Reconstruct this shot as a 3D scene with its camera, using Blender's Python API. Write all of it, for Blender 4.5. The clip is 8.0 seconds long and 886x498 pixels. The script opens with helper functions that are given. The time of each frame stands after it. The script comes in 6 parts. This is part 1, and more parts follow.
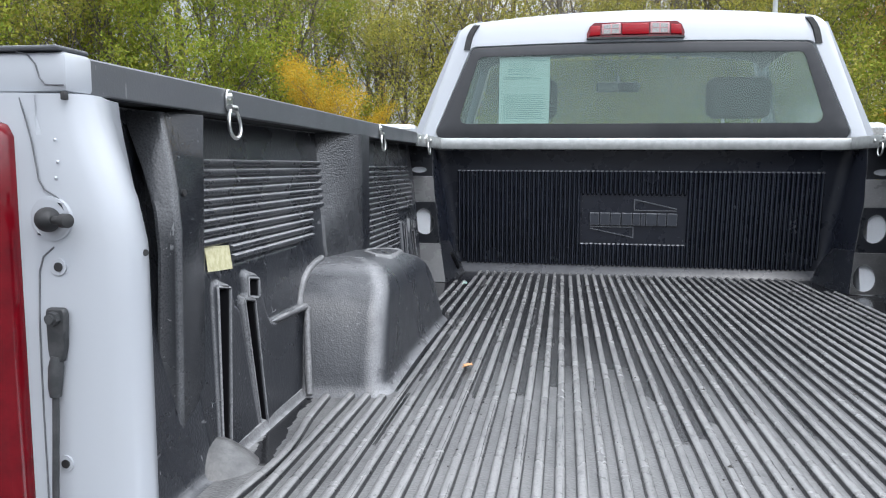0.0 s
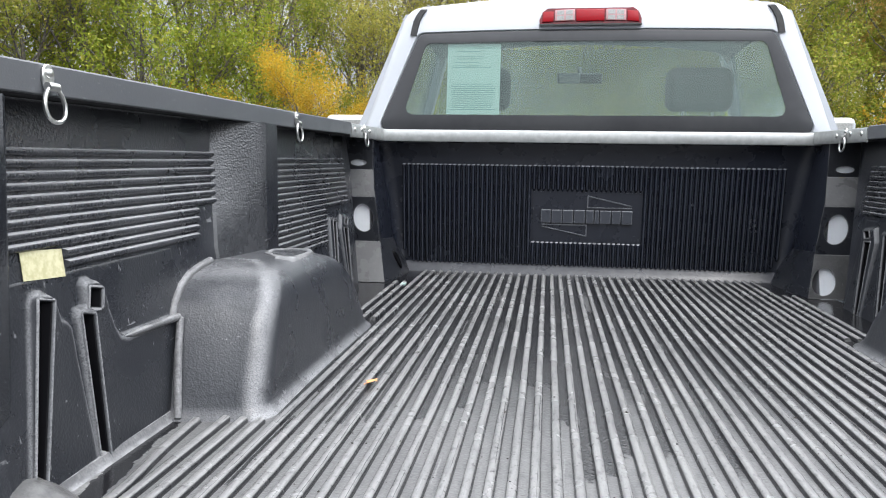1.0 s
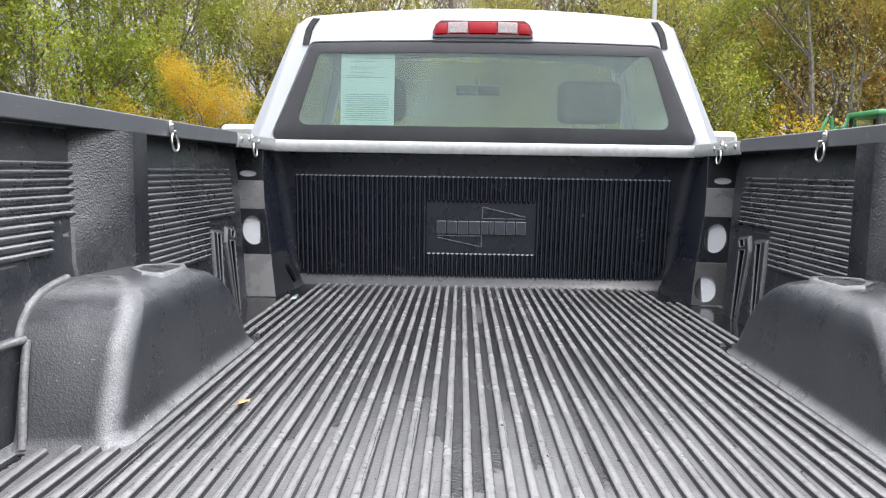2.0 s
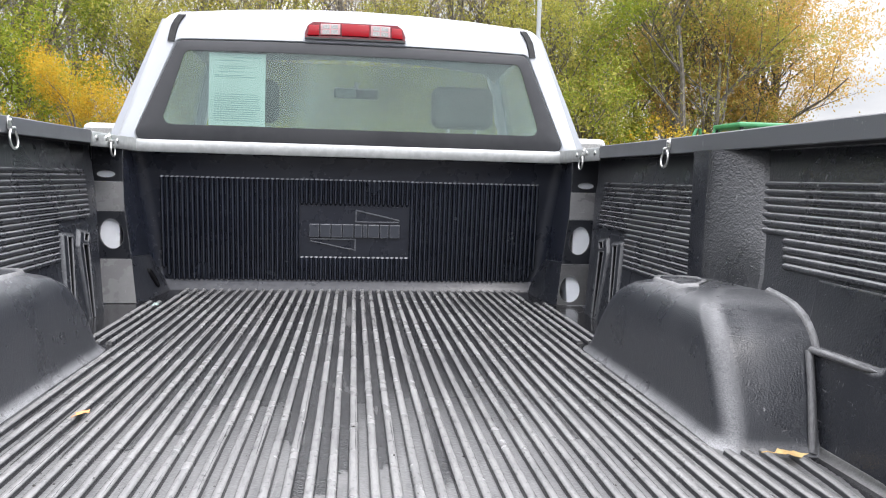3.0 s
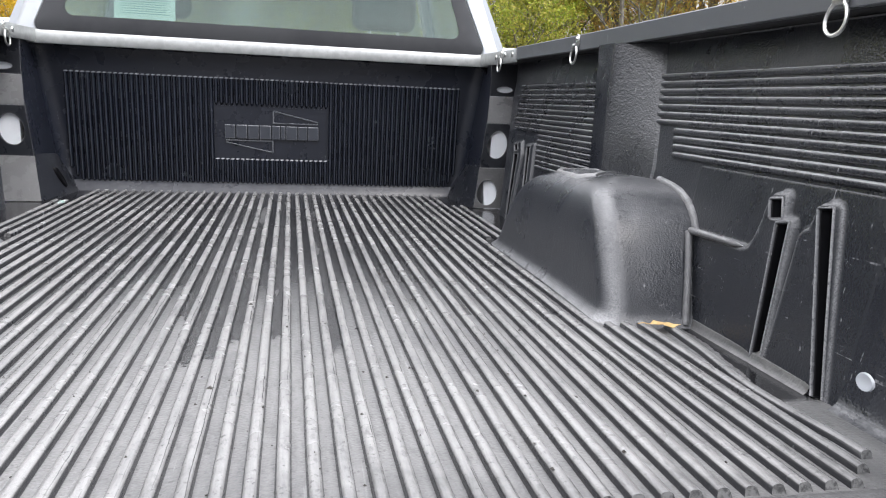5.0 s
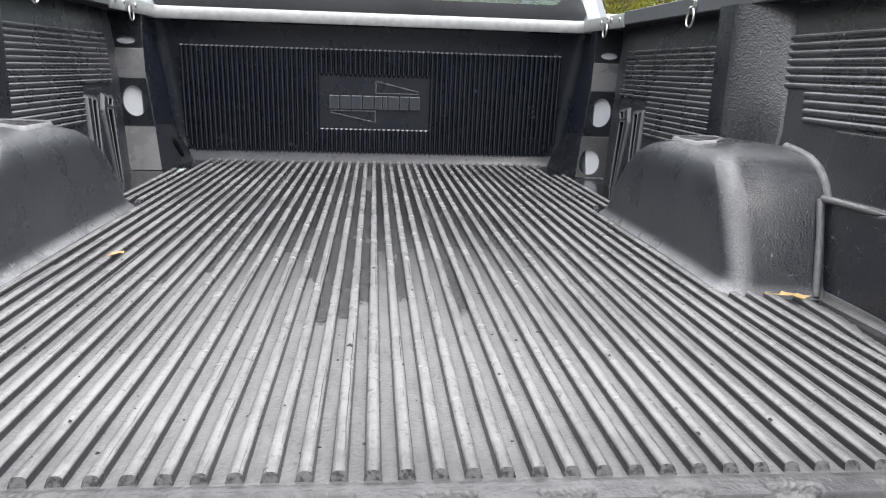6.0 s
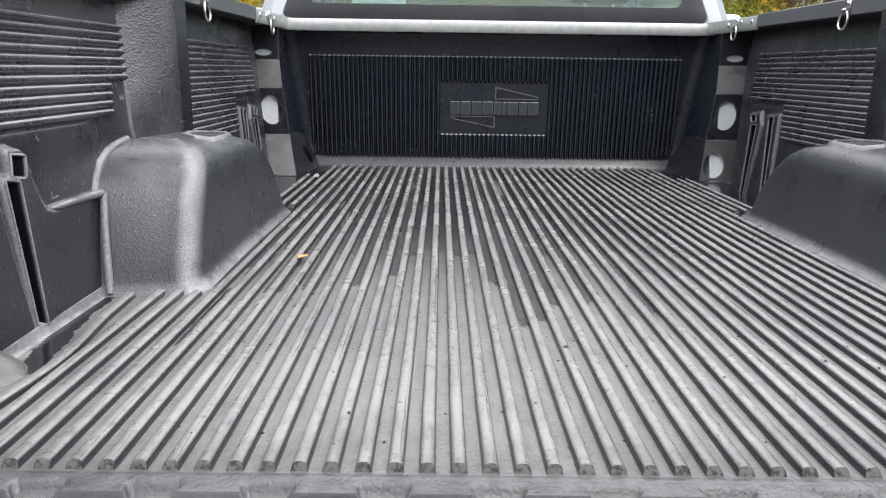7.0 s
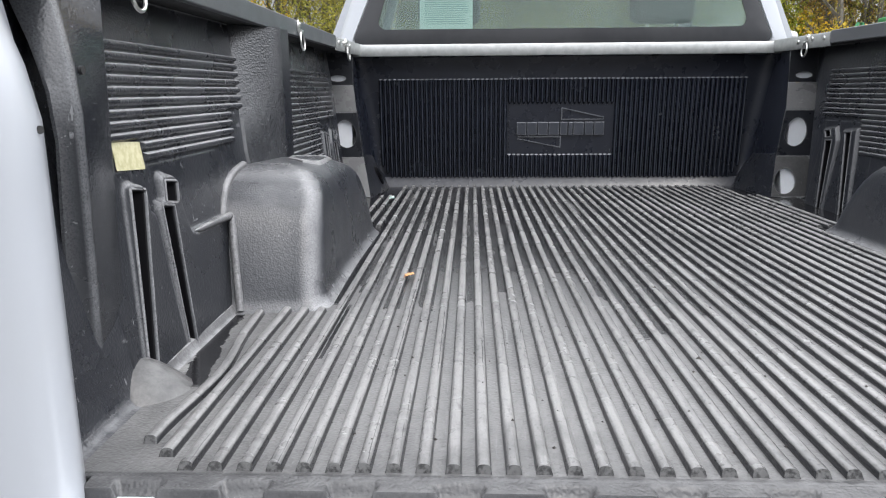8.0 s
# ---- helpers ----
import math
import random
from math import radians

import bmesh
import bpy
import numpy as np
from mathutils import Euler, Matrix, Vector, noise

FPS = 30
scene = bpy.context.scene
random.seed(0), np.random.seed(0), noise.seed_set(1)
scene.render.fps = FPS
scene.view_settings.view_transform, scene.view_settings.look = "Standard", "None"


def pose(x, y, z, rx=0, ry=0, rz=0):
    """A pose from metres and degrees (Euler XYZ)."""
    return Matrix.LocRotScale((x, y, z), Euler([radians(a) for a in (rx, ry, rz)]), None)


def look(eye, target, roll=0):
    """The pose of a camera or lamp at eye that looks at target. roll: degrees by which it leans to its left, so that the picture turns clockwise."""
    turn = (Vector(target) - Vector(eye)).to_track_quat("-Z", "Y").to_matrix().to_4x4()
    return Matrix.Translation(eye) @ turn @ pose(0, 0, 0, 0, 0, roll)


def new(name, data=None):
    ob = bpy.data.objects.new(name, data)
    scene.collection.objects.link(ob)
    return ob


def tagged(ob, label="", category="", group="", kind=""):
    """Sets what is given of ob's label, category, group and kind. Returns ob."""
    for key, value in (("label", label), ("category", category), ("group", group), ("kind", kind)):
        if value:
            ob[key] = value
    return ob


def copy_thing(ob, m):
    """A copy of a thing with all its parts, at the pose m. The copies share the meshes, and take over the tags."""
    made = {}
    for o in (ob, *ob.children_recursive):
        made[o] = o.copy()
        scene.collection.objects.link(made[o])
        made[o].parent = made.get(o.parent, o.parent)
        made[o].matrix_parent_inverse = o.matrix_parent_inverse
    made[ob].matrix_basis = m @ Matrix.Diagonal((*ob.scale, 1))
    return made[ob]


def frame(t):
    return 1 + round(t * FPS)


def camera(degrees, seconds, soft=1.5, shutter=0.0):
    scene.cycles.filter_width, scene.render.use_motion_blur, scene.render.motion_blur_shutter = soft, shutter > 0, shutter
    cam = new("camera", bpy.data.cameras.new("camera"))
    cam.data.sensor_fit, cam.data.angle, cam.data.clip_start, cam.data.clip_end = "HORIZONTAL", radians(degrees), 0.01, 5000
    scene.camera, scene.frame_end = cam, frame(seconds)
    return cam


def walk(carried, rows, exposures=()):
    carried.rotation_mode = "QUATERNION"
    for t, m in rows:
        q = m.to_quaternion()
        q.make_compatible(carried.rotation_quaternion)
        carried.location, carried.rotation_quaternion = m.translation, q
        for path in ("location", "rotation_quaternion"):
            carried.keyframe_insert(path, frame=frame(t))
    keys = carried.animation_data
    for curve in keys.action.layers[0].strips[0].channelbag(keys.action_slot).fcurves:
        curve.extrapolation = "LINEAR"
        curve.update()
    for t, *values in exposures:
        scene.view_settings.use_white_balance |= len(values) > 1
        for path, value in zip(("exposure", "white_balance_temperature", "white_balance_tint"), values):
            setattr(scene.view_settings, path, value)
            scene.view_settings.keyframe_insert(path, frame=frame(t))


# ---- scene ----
cam = camera(62.2, 8.0, 1.1)
PATH = [
    (0, (-0.29, -0.778, 0.451), (-0.609, 1.185, 0.223), 0.3),
    (0.5, (-0.205, -0.66, 0.452), (-0.524, 1.301, 0.213), 0.6),
    (1, (-0.153, -0.578, 0.451), (-0.430, 1.388, 0.206), 0.8),
    (2.5, (-0.046, -0.541, 0.454), (0.056, 1.447, 0.257), 1.1),
    (3, (-0.006, -0.55, 0.448), (0.238, 1.426, 0.255), 1.5),
    (3.5, (0.036, -0.56, 0.442), (0.401, 1.395, 0.229), 2.0),
    (4, (0.073, -0.569, 0.428), (0.519, 1.363, 0.166), 2.3),
    (4.2, (0.084, -0.576, 0.419), (0.545, 1.349, 0.132), 2.4),
    (5.3, (0.057, -0.597, 0.367), (0.412, 1.324, -0.06), 2.4),
    (5.5, (0.047, -0.598, 0.364), (0.356, 1.328, -0.081), 2.2),
    (6, (-0.002, -0.597, 0.367), (0.188, 1.336, -0.109), 1.8),
    (6.5, (-0.093, -0.606, 0.374), (-0.007, 1.332, -0.112), 1.2),
    (7, (-0.212, -0.633, 0.38), (-0.202, 1.309, -0.096), 0.8),
    (7.5, (-0.309, -0.665, 0.379), (-0.354, 1.282, -0.075), 0.1),
    (8, (-0.361, -0.681, 0.384), (-0.438, 1.272, -0.038), -0.4),
]
walk(cam, [(t, look(eye, target, roll)) for t, eye, target, roll in PATH], [(0, 0.14, 6150, 10), (0.5, 0.16, 6200, 10), (1, 0.40, 6400, 10), (2.5, 0.52, 6500, 13), (4, 0.60, 6450, 13), (6, 0.44, 6600, 12), (7, 0.34, 6600, 12), (8, 0.24, 6500, 11)])

# ---------------------------------------------------------------- world and light
GROUND = -0.86
world = bpy.data.worlds.new("overcast_sky")
scene.world = world
world.use_nodes = True
wn, wl = world.node_tree.nodes, world.node_tree.links
wn.clear()
w_out = wn.new("ShaderNodeOutputWorld")
w_bg = wn.new("ShaderNodeBackground")
w_sky = wn.new("ShaderNodeTexSky")
w_sky.sky_type = "NISHITA"
w_sky.sun_disc = False
w_sky.sun_elevation = radians(62)
w_sky.sun_rotation = radians(144)
w_dim = wn.new("ShaderNodeMix")
w_dim.data_type, w_dim.blend_type = "RGBA", "MULTIPLY"
w_dim.inputs[0].default_value = 1.0
w_dim.inputs[7].default_value = (0.10, 0.10, 0.10, 1)
w_tc = wn.new("ShaderNodeTexCoord")
w_map = wn.new("ShaderNodeMapping")
w_map.inputs["Scale"].default_value = (1.0, 1.0, 3.2)
w_noise = wn.new("ShaderNodeTexNoise")
w_noise.inputs["Scale"].default_value = 3.4
w_noise.inputs["Detail"].default_value = 7
w_noise.inputs["Roughness"].default_value = 0.55
w_ramp = wn.new("ShaderNodeValToRGB")
w_ramp.color_ramp.elements[0].position, w_ramp.color_ramp.elements[0].color = 0.36, (0.62, 0.65, 0.70, 1)
w_ramp.color_ramp.elements[1].position, w_ramp.color_ramp.elements[1].color = 0.66, (1.0, 1.0, 0.99, 1)
w_mix = wn.new("ShaderNodeMix")
w_mix.data_type = "RGBA"
w_mix.inputs[0].default_value = 0.90
wl.new(w_tc.outputs["Generated"], w_map.inputs["Vector"])
wl.new(w_map.outputs["Vector"], w_noise.inputs["Vector"])
wl.new(w_noise.outputs["Fac"], w_ramp.inputs["Fac"])
wl.new(w_sky.outputs["Color"], w_dim.inputs[6])
wl.new(w_dim.outputs[2], w_mix.inputs[6])
wl.new(w_ramp.outputs["Color"], w_mix.inputs[7])
# an overcast sky is up to three times brighter overhead than at the horizon
w_sep = wn.new("ShaderNodeSeparateXYZ")
w_up = wn.new("ShaderNodeMapRange")
w_up.interpolation_type = "SMOOTHSTEP"
w_up.inputs[1].default_value, w_up.inputs[2].default_value = 0.10, 0.70
w_up.inputs[3].default_value, w_up.inputs[4].default_value = 0.54, 3.3
wl.new(w_tc.outputs["Generated"], w_sep.inputs[0])
wl.new(w_sep.outputs[2], w_up.inputs[0])
# the lot is open to one side, where the cloud is brighter
w_side = wn.new("ShaderNodeMapRange")
w_side.interpolation_type = "SMOOTHSTEP"
w_side.inputs[1].default_value, w_side.inputs[2].default_value = -0.2, 0.95
w_side.inputs[3].default_value, w_side.inputs[4].default_value = 1.0, 1.40
wl.new(w_sep.outputs[0], w_side.inputs[0])
w_both = wn.new("ShaderNodeMath")
w_both.operation = "MULTIPLY"
wl.new(w_up.outputs[0], w_both.inputs[0])
wl.new(w_side.outputs[0], w_both.inputs[1])
w_grad = wn.new("ShaderNodeMix")
w_grad.data_type, w_grad.blend_type = "RGBA", "MULTIPLY"
w_grad.inputs[0].default_value = 1.0
wl.new(w_mix.outputs[2], w_grad.inputs[6])
wl.new(w_both.outputs[0], w_grad.inputs[7])
wl.new(w_grad.outputs[2], w_bg.inputs["Color"])
w_bg.inputs["Strength"].default_value = 1.1
wl.new(w_bg.outputs["Background"], w_out.inputs["Surface"])

sun = new("sun", bpy.data.lights.new("sun", "SUN"))
sun.data.energy, sun.data.angle, sun.data.color = 1.0, radians(18), (1.0, 0.97, 0.93)
sun.matrix_world = look((5, -7, 16), (0, 0, 0))


# ---------------------------------------------------------------- materials
def material(name, color, rough=0.5, metal=0.0, spec=0.5):
    m = bpy.data.materials.new(name)
    m.use_nodes = True
    b = m.node_tree.nodes["Principled BSDF"]
    b.inputs["Base Color"].default_value = (*color, 1)
    b.inputs["Roughness"].default_value = rough
    b.inputs["Metallic"].default_value = metal
    b.inputs["Specular IOR Level"].default_value = spec
    return m


class Nodes:
    """Short forms for wiring a node material."""

    def __init__(self, m):
        self.t = m.node_tree
        self.b = self.t.nodes["Principled BSDF"]
        self.tc = self.t.nodes.new("ShaderNodeTexCoord")

    def link(self, a, b):
        self.t.links.new(a, b)

    def coord(self, scale=(1, 1, 1), kind="Object"):
        mp = self.t.nodes.new("ShaderNodeMapping")
        mp.inputs["Scale"].default_value = scale
        self.link(self.tc.outputs[kind], mp.inputs["Vector"])
        return mp.outputs["Vector"]

    def world_pos(self):
        g = self.t.nodes.new("ShaderNodeNewGeometry")
        return g.outputs["Position"]

    def scaled(self, vec, scale):
        mp = self.t.nodes.new("ShaderNodeMapping")
        mp.inputs["Scale"].default_value = scale
        self.link(vec, mp.inputs["Vector"])
        return mp.outputs["Vector"]

    def turned(self, vec, rot, scale):
        mp = self.t.nodes.new("ShaderNodeMapping")
        mp.inputs["Rotation"].default_value = [radians(a) for a in rot]
        mp.inputs["Scale"].default_value = scale
        self.link(vec, mp.inputs["Vector"])
        return mp.outputs["Vector"]

    def noise(self, vec, scale, detail=4.0, rough=0.55, dist=0.0):
        n = self.t.nodes.new("ShaderNodeTexNoise")
        n.inputs["Scale"].default_value, n.inputs["Detail"].default_value = scale, detail
        n.inputs["Roughness"].default_value, n.inputs["Distortion"].default_value = rough, dist
        self.link(vec, n.inputs["Vector"])
        return n.outputs["Fac"]

    def voronoi(self, vec, scale, feature="F1", out="Distance"):
        n = self.t.nodes.new("ShaderNodeTexVoronoi")
        n.feature = feature
        n.inputs["Scale"].default_value = scale
        self.link(vec, n.inputs["Vector"])
        return n.outputs[out]

    def range(self, v, a, b, c=0.0, d=1.0):
        n = self.t.nodes.new("ShaderNodeMapRange")
        n.interpolation_type = "SMOOTHSTEP"
        for i, x in zip((1, 2, 3, 4), (a, b, c, d)):
            n.inputs[i].default_value = x
        self.link(v, n.inputs[0])
        return n.outputs[0]

    def math(self, op, a, b=None):
        n = self.t.nodes.new("ShaderNodeMath")
        n.operation = op
        for i, x in enumerate((a, b)):
            if x is None:
                continue
            if isinstance(x, (int, float)):
                n.inputs[i].default_value = x
            else:
                self.link(x, n.inputs[i])
        return n.outputs[0]

    def mix(self, fac, a, b):
        n = self.t.nodes.new("ShaderNodeMix")
        n.data_type = "RGBA"
        for i, x in ((0, fac), (6, a), (7, b)):
            if isinstance(x, (int, float)):
                n.inputs[i].default_value = x
            elif isinstance(x, tuple):
                n.inputs[i].default_value = (*x, 1)
            else:
                self.link(x, n.inputs[i])
        return n.outputs[2]

    def lerp(self, fac, a, b):
        n = self.t.nodes.new("ShaderNodeMix")
        for i, x in ((0, fac), (2, a), (3, b)):
            if isinstance(x, (int, float)):
                n.inputs[i].default_value = x
            else:
                self.link(x, n.inputs[i])
        return n.outputs[0]

    def bump(self, h, strength, distance, base=None):
        n = self.t.nodes.new("ShaderNodeBump")
        n.inputs["Strength"].default_value, n.inputs["Distance"].default_value = strength, distance
        self.link(h, n.inputs["Height"])
        if base is not None:
            self.link(base, n.inputs["Normal"])
        self.link(n.outputs["Normal"], self.b.inputs["Normal"])
        return n.outputs["Normal"]

    def sep(self, vec):
        n = self.t.nodes.new("ShaderNodeSeparateXYZ")
        self.link(vec, n.inputs[0])
        return n.outputs

    def rand(self):
        return self.t.nodes.new("ShaderNodeObjectInfo").outputs["Random"]

    def color(self, c):
        self.link(c, self.b.inputs["Base Color"])

    def rough(self, r):
        self.link(r, self.b.inputs["Roughness"])


def liner_plastic(name, grain=0.0011, strength=0.5, scuff=0.5, edge=0.7, dust=0.25, round_edges=False, even=False, dark=(0.020, 0.0215, 0.026), worn=(0.26, 0.265, 0.275), rough=(0.30, 0.44), spec=0.5, scratch=0.5, crown=0.0, marked=False, fade_fwd=True):
    """Black moulded polyethylene: pebbled grain, rubbed patches, pale worn edges, fine scratches, settled dust and
    painted rib highlights.
    """
    m = material(name, dark, 0.4, 0.0, spec)
    k = Nodes(m)
    p = k.world_pos()
    g = k.t.nodes.new("ShaderNodeNewGeometry")
    patch = k.noise(p, 5.5, 6, 0.62)
    mid = k.noise(p, 28, 5, 0.65)
    fine = k.noise(p, 140, 4, 0.6)
    rub = k.math("MULTIPLY", k.math("MULTIPLY", k.range(patch, 0.30, 0.85), k.range(fine, 0.05, 0.85)), scuff)
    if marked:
        # per-vertex paleness: worn edges, and sheen painted on some of them
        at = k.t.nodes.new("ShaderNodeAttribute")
        at.attribute_name = "wear_sheen"
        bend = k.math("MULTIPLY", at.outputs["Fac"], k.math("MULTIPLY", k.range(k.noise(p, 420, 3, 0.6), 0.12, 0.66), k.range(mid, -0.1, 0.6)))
    elif not edge:
        bend = None
    elif round_edges:
        bend = k.range(g.outputs["Pointiness"], 0.502, 0.540)
    else:
        bv = k.t.nodes.new("ShaderNodeBevel")
        bv.samples = 4
        bv.inputs["Radius"].default_value = 0.006
        dot = k.t.nodes.new("ShaderNodeVectorMath")
        dot.operation = "DOT_PRODUCT"
        k.link(bv.outputs[0], dot.inputs[0])
        k.link(g.outputs["True Normal"], dot.inputs[1])
        bend = k.range(dot.outputs["Value"], 0.985, 0.90)
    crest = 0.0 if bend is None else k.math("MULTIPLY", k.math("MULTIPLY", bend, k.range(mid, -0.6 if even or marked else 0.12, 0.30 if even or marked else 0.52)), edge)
    # scratches: broken thin lines in two directions
    lines = [k.range(k.noise(k.turned(p, rot, size), 1.0, 2, 0.5), 0.685, 0.71) for rot, size in (((20, 35, 10), (210, 9, 150)), ((-30, 15, 50), (9, 230, 170)), ((55, -20, -25), (190, 150, 8)))]
    sc1, sc2 = k.math("MAXIMUM", lines[0], lines[1]), lines[2]
    sc = k.math("MULTIPLY", k.math("MAXIMUM", sc1, sc2), k.math("MULTIPLY", k.range(mid, 0.58 - 0.12 * scratch, 0.68 - 0.12 * scratch), scratch))
    # upward faces turn pale: dust, and on ribs and badge a painted highlight
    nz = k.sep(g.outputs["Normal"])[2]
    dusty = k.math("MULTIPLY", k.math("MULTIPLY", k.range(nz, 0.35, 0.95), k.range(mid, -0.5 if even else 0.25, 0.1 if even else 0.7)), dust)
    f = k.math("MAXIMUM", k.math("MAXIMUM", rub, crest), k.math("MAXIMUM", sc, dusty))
    # the pale marks weaken by half towards the cab
    if marked:
        # nothing rubs inside the slots
        f = k.math("MULTIPLY", f, k.range(at.outputs["Fac"], -0.8, 0.0))
    if fade_fwd:
        f = k.math("MULTIPLY", f, k.range(k.sep(p)[1], 1.55, 0.75, 0.50, 1.0))
    tone = k.mix(f, dark, worn)
    # rib crests tinted paler and bluer, a highlight put into the colour
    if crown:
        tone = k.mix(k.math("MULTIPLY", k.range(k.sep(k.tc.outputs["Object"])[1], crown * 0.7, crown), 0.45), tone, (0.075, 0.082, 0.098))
    k.color(tone)
    k.rough(k.lerp(k.range(patch, 0.35, 0.7), rough[0], rough[1]))
    pebble = k.voronoi(p, 1 / (grain * 3.2), "SMOOTH_F1")
    wob = k.noise(p, 1 / (grain * 9), 3)
    k.bump(k.math("ADD", pebble, k.math("MULTIPLY", wob, 0.8)), strength, grain * 1.3)
    return m


MAT_LINER = liner_plastic("liner_plastic", 0.0011, 0.5, 0.15, 0.9, 0.4, dark=(0.0135, 0.015, 0.0195), worn=(0.29, 0.292, 0.30), rough=(0.23, 0.38))
# near-black for slots and openings, the shade of their depth as colour
MAT_HOLE_SHADE = material("hole_shade_black", (0.003, 0.003, 0.004), 0.6, 0.0, 0.12)
# wall ribs: the highlight on their tops is painted in as pale tint
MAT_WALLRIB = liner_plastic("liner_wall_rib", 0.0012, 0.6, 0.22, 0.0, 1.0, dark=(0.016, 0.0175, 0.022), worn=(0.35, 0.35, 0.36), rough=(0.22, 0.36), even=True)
MAT_GRAIN = liner_plastic("liner_grain", 0.0012, 0.65, 0.22, 0.2, 0.25, dark=(0.024, 0.0255, 0.029), rough=(0.22, 0.32), spec=0.75)
MAT_MOULD = liner_plastic("liner_moulding", 0.0011, 0.35, 0.06, 1.0, 0.4, dark=(0.016, 0.0175, 0.0215), worn=(0.33, 0.332, 0.34), rough=(0.23, 0.36), marked=True)
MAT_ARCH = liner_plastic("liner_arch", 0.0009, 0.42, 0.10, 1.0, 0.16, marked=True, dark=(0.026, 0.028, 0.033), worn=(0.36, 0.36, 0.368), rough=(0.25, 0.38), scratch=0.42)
MAT_BEAD = liner_plastic("liner_bead", 0.0011, 0.6, 0.8, 0.0, 0.8, dark=(0.07, 0.07, 0.073), worn=(0.36, 0.36, 0.365))
MAT_FOOT = liner_plastic("liner_foot", 0.0012, 0.3, 0.6, 0.4, 0.5, dark=(0.040, 0.040, 0.041), worn=(0.26, 0.255, 0.25), rough=(0.28, 0.42), fade_fwd=False)
# paler copy of the liner: the light on ramp and left foot painted in
MAT_LEDGE_LIT = liner_plastic("liner_ledge_lit", 0.0014, 0.12, 0.5, 0.2, 0.4, dark=(0.12, 0.12, 0.122), worn=(0.34, 0.335, 0.33), rough=(0.24, 0.36), fade_fwd=False)
MAT_LIP = liner_plastic("liner_rear_lip", 0.0012, 0.6, 0.9, 0.5, 0.55, dark=(0.030, 0.030, 0.032), worn=(0.135, 0.135, 0.136), rough=(0.34, 0.48))
MAT_POST = liner_plastic("liner_post", 0.0011, 0.2, 0.04, 0.6, 0.3, dark=(0.015, 0.0165, 0.020), rough=(0.20, 0.30), spec=0.6, marked=True)
# front ribs: crests and tips painted paler, in place of their highlights
MAT_FRONT = liner_plastic("liner_front", 0.0010, 0.08, 0.02, 0.0, 0.55, False, True, dark=(0.011, 0.0135, 0.022), worn=(0.45, 0.46, 0.48), rough=(0.20, 0.28), spec=0.5, scratch=0.0, crown=0.015, fade_fwd=False)
MAT_PANEL = liner_plastic("liner_bulkhead", 0.0010, 0.10, 0.03, 0.0, 0.12, dark=(0.0105, 0.0125, 0.0195), worn=(0.28, 0.285, 0.30), rough=(0.25, 0.34), spec=0.45, scratch=0.25, fade_fwd=False)
# badge: edges and upper bevels painted pale for the light they catch
MAT_BADGE = liner_plastic("liner_badge", 0.0010, 0.05, 0.02, 0.30, 0.7, False, True, dark=(0.034, 0.038, 0.048), worn=(0.42, 0.43, 0.45), rough=(0.27, 0.36), spec=0.5, scratch=0.0, fade_fwd=False)
MAT_RAIL = liner_plastic("rail_plastic", 0.0008, 0.12, 0.10, 0.0, 0.12, dark=(0.078, 0.082, 0.089), rough=(0.32, 0.44))


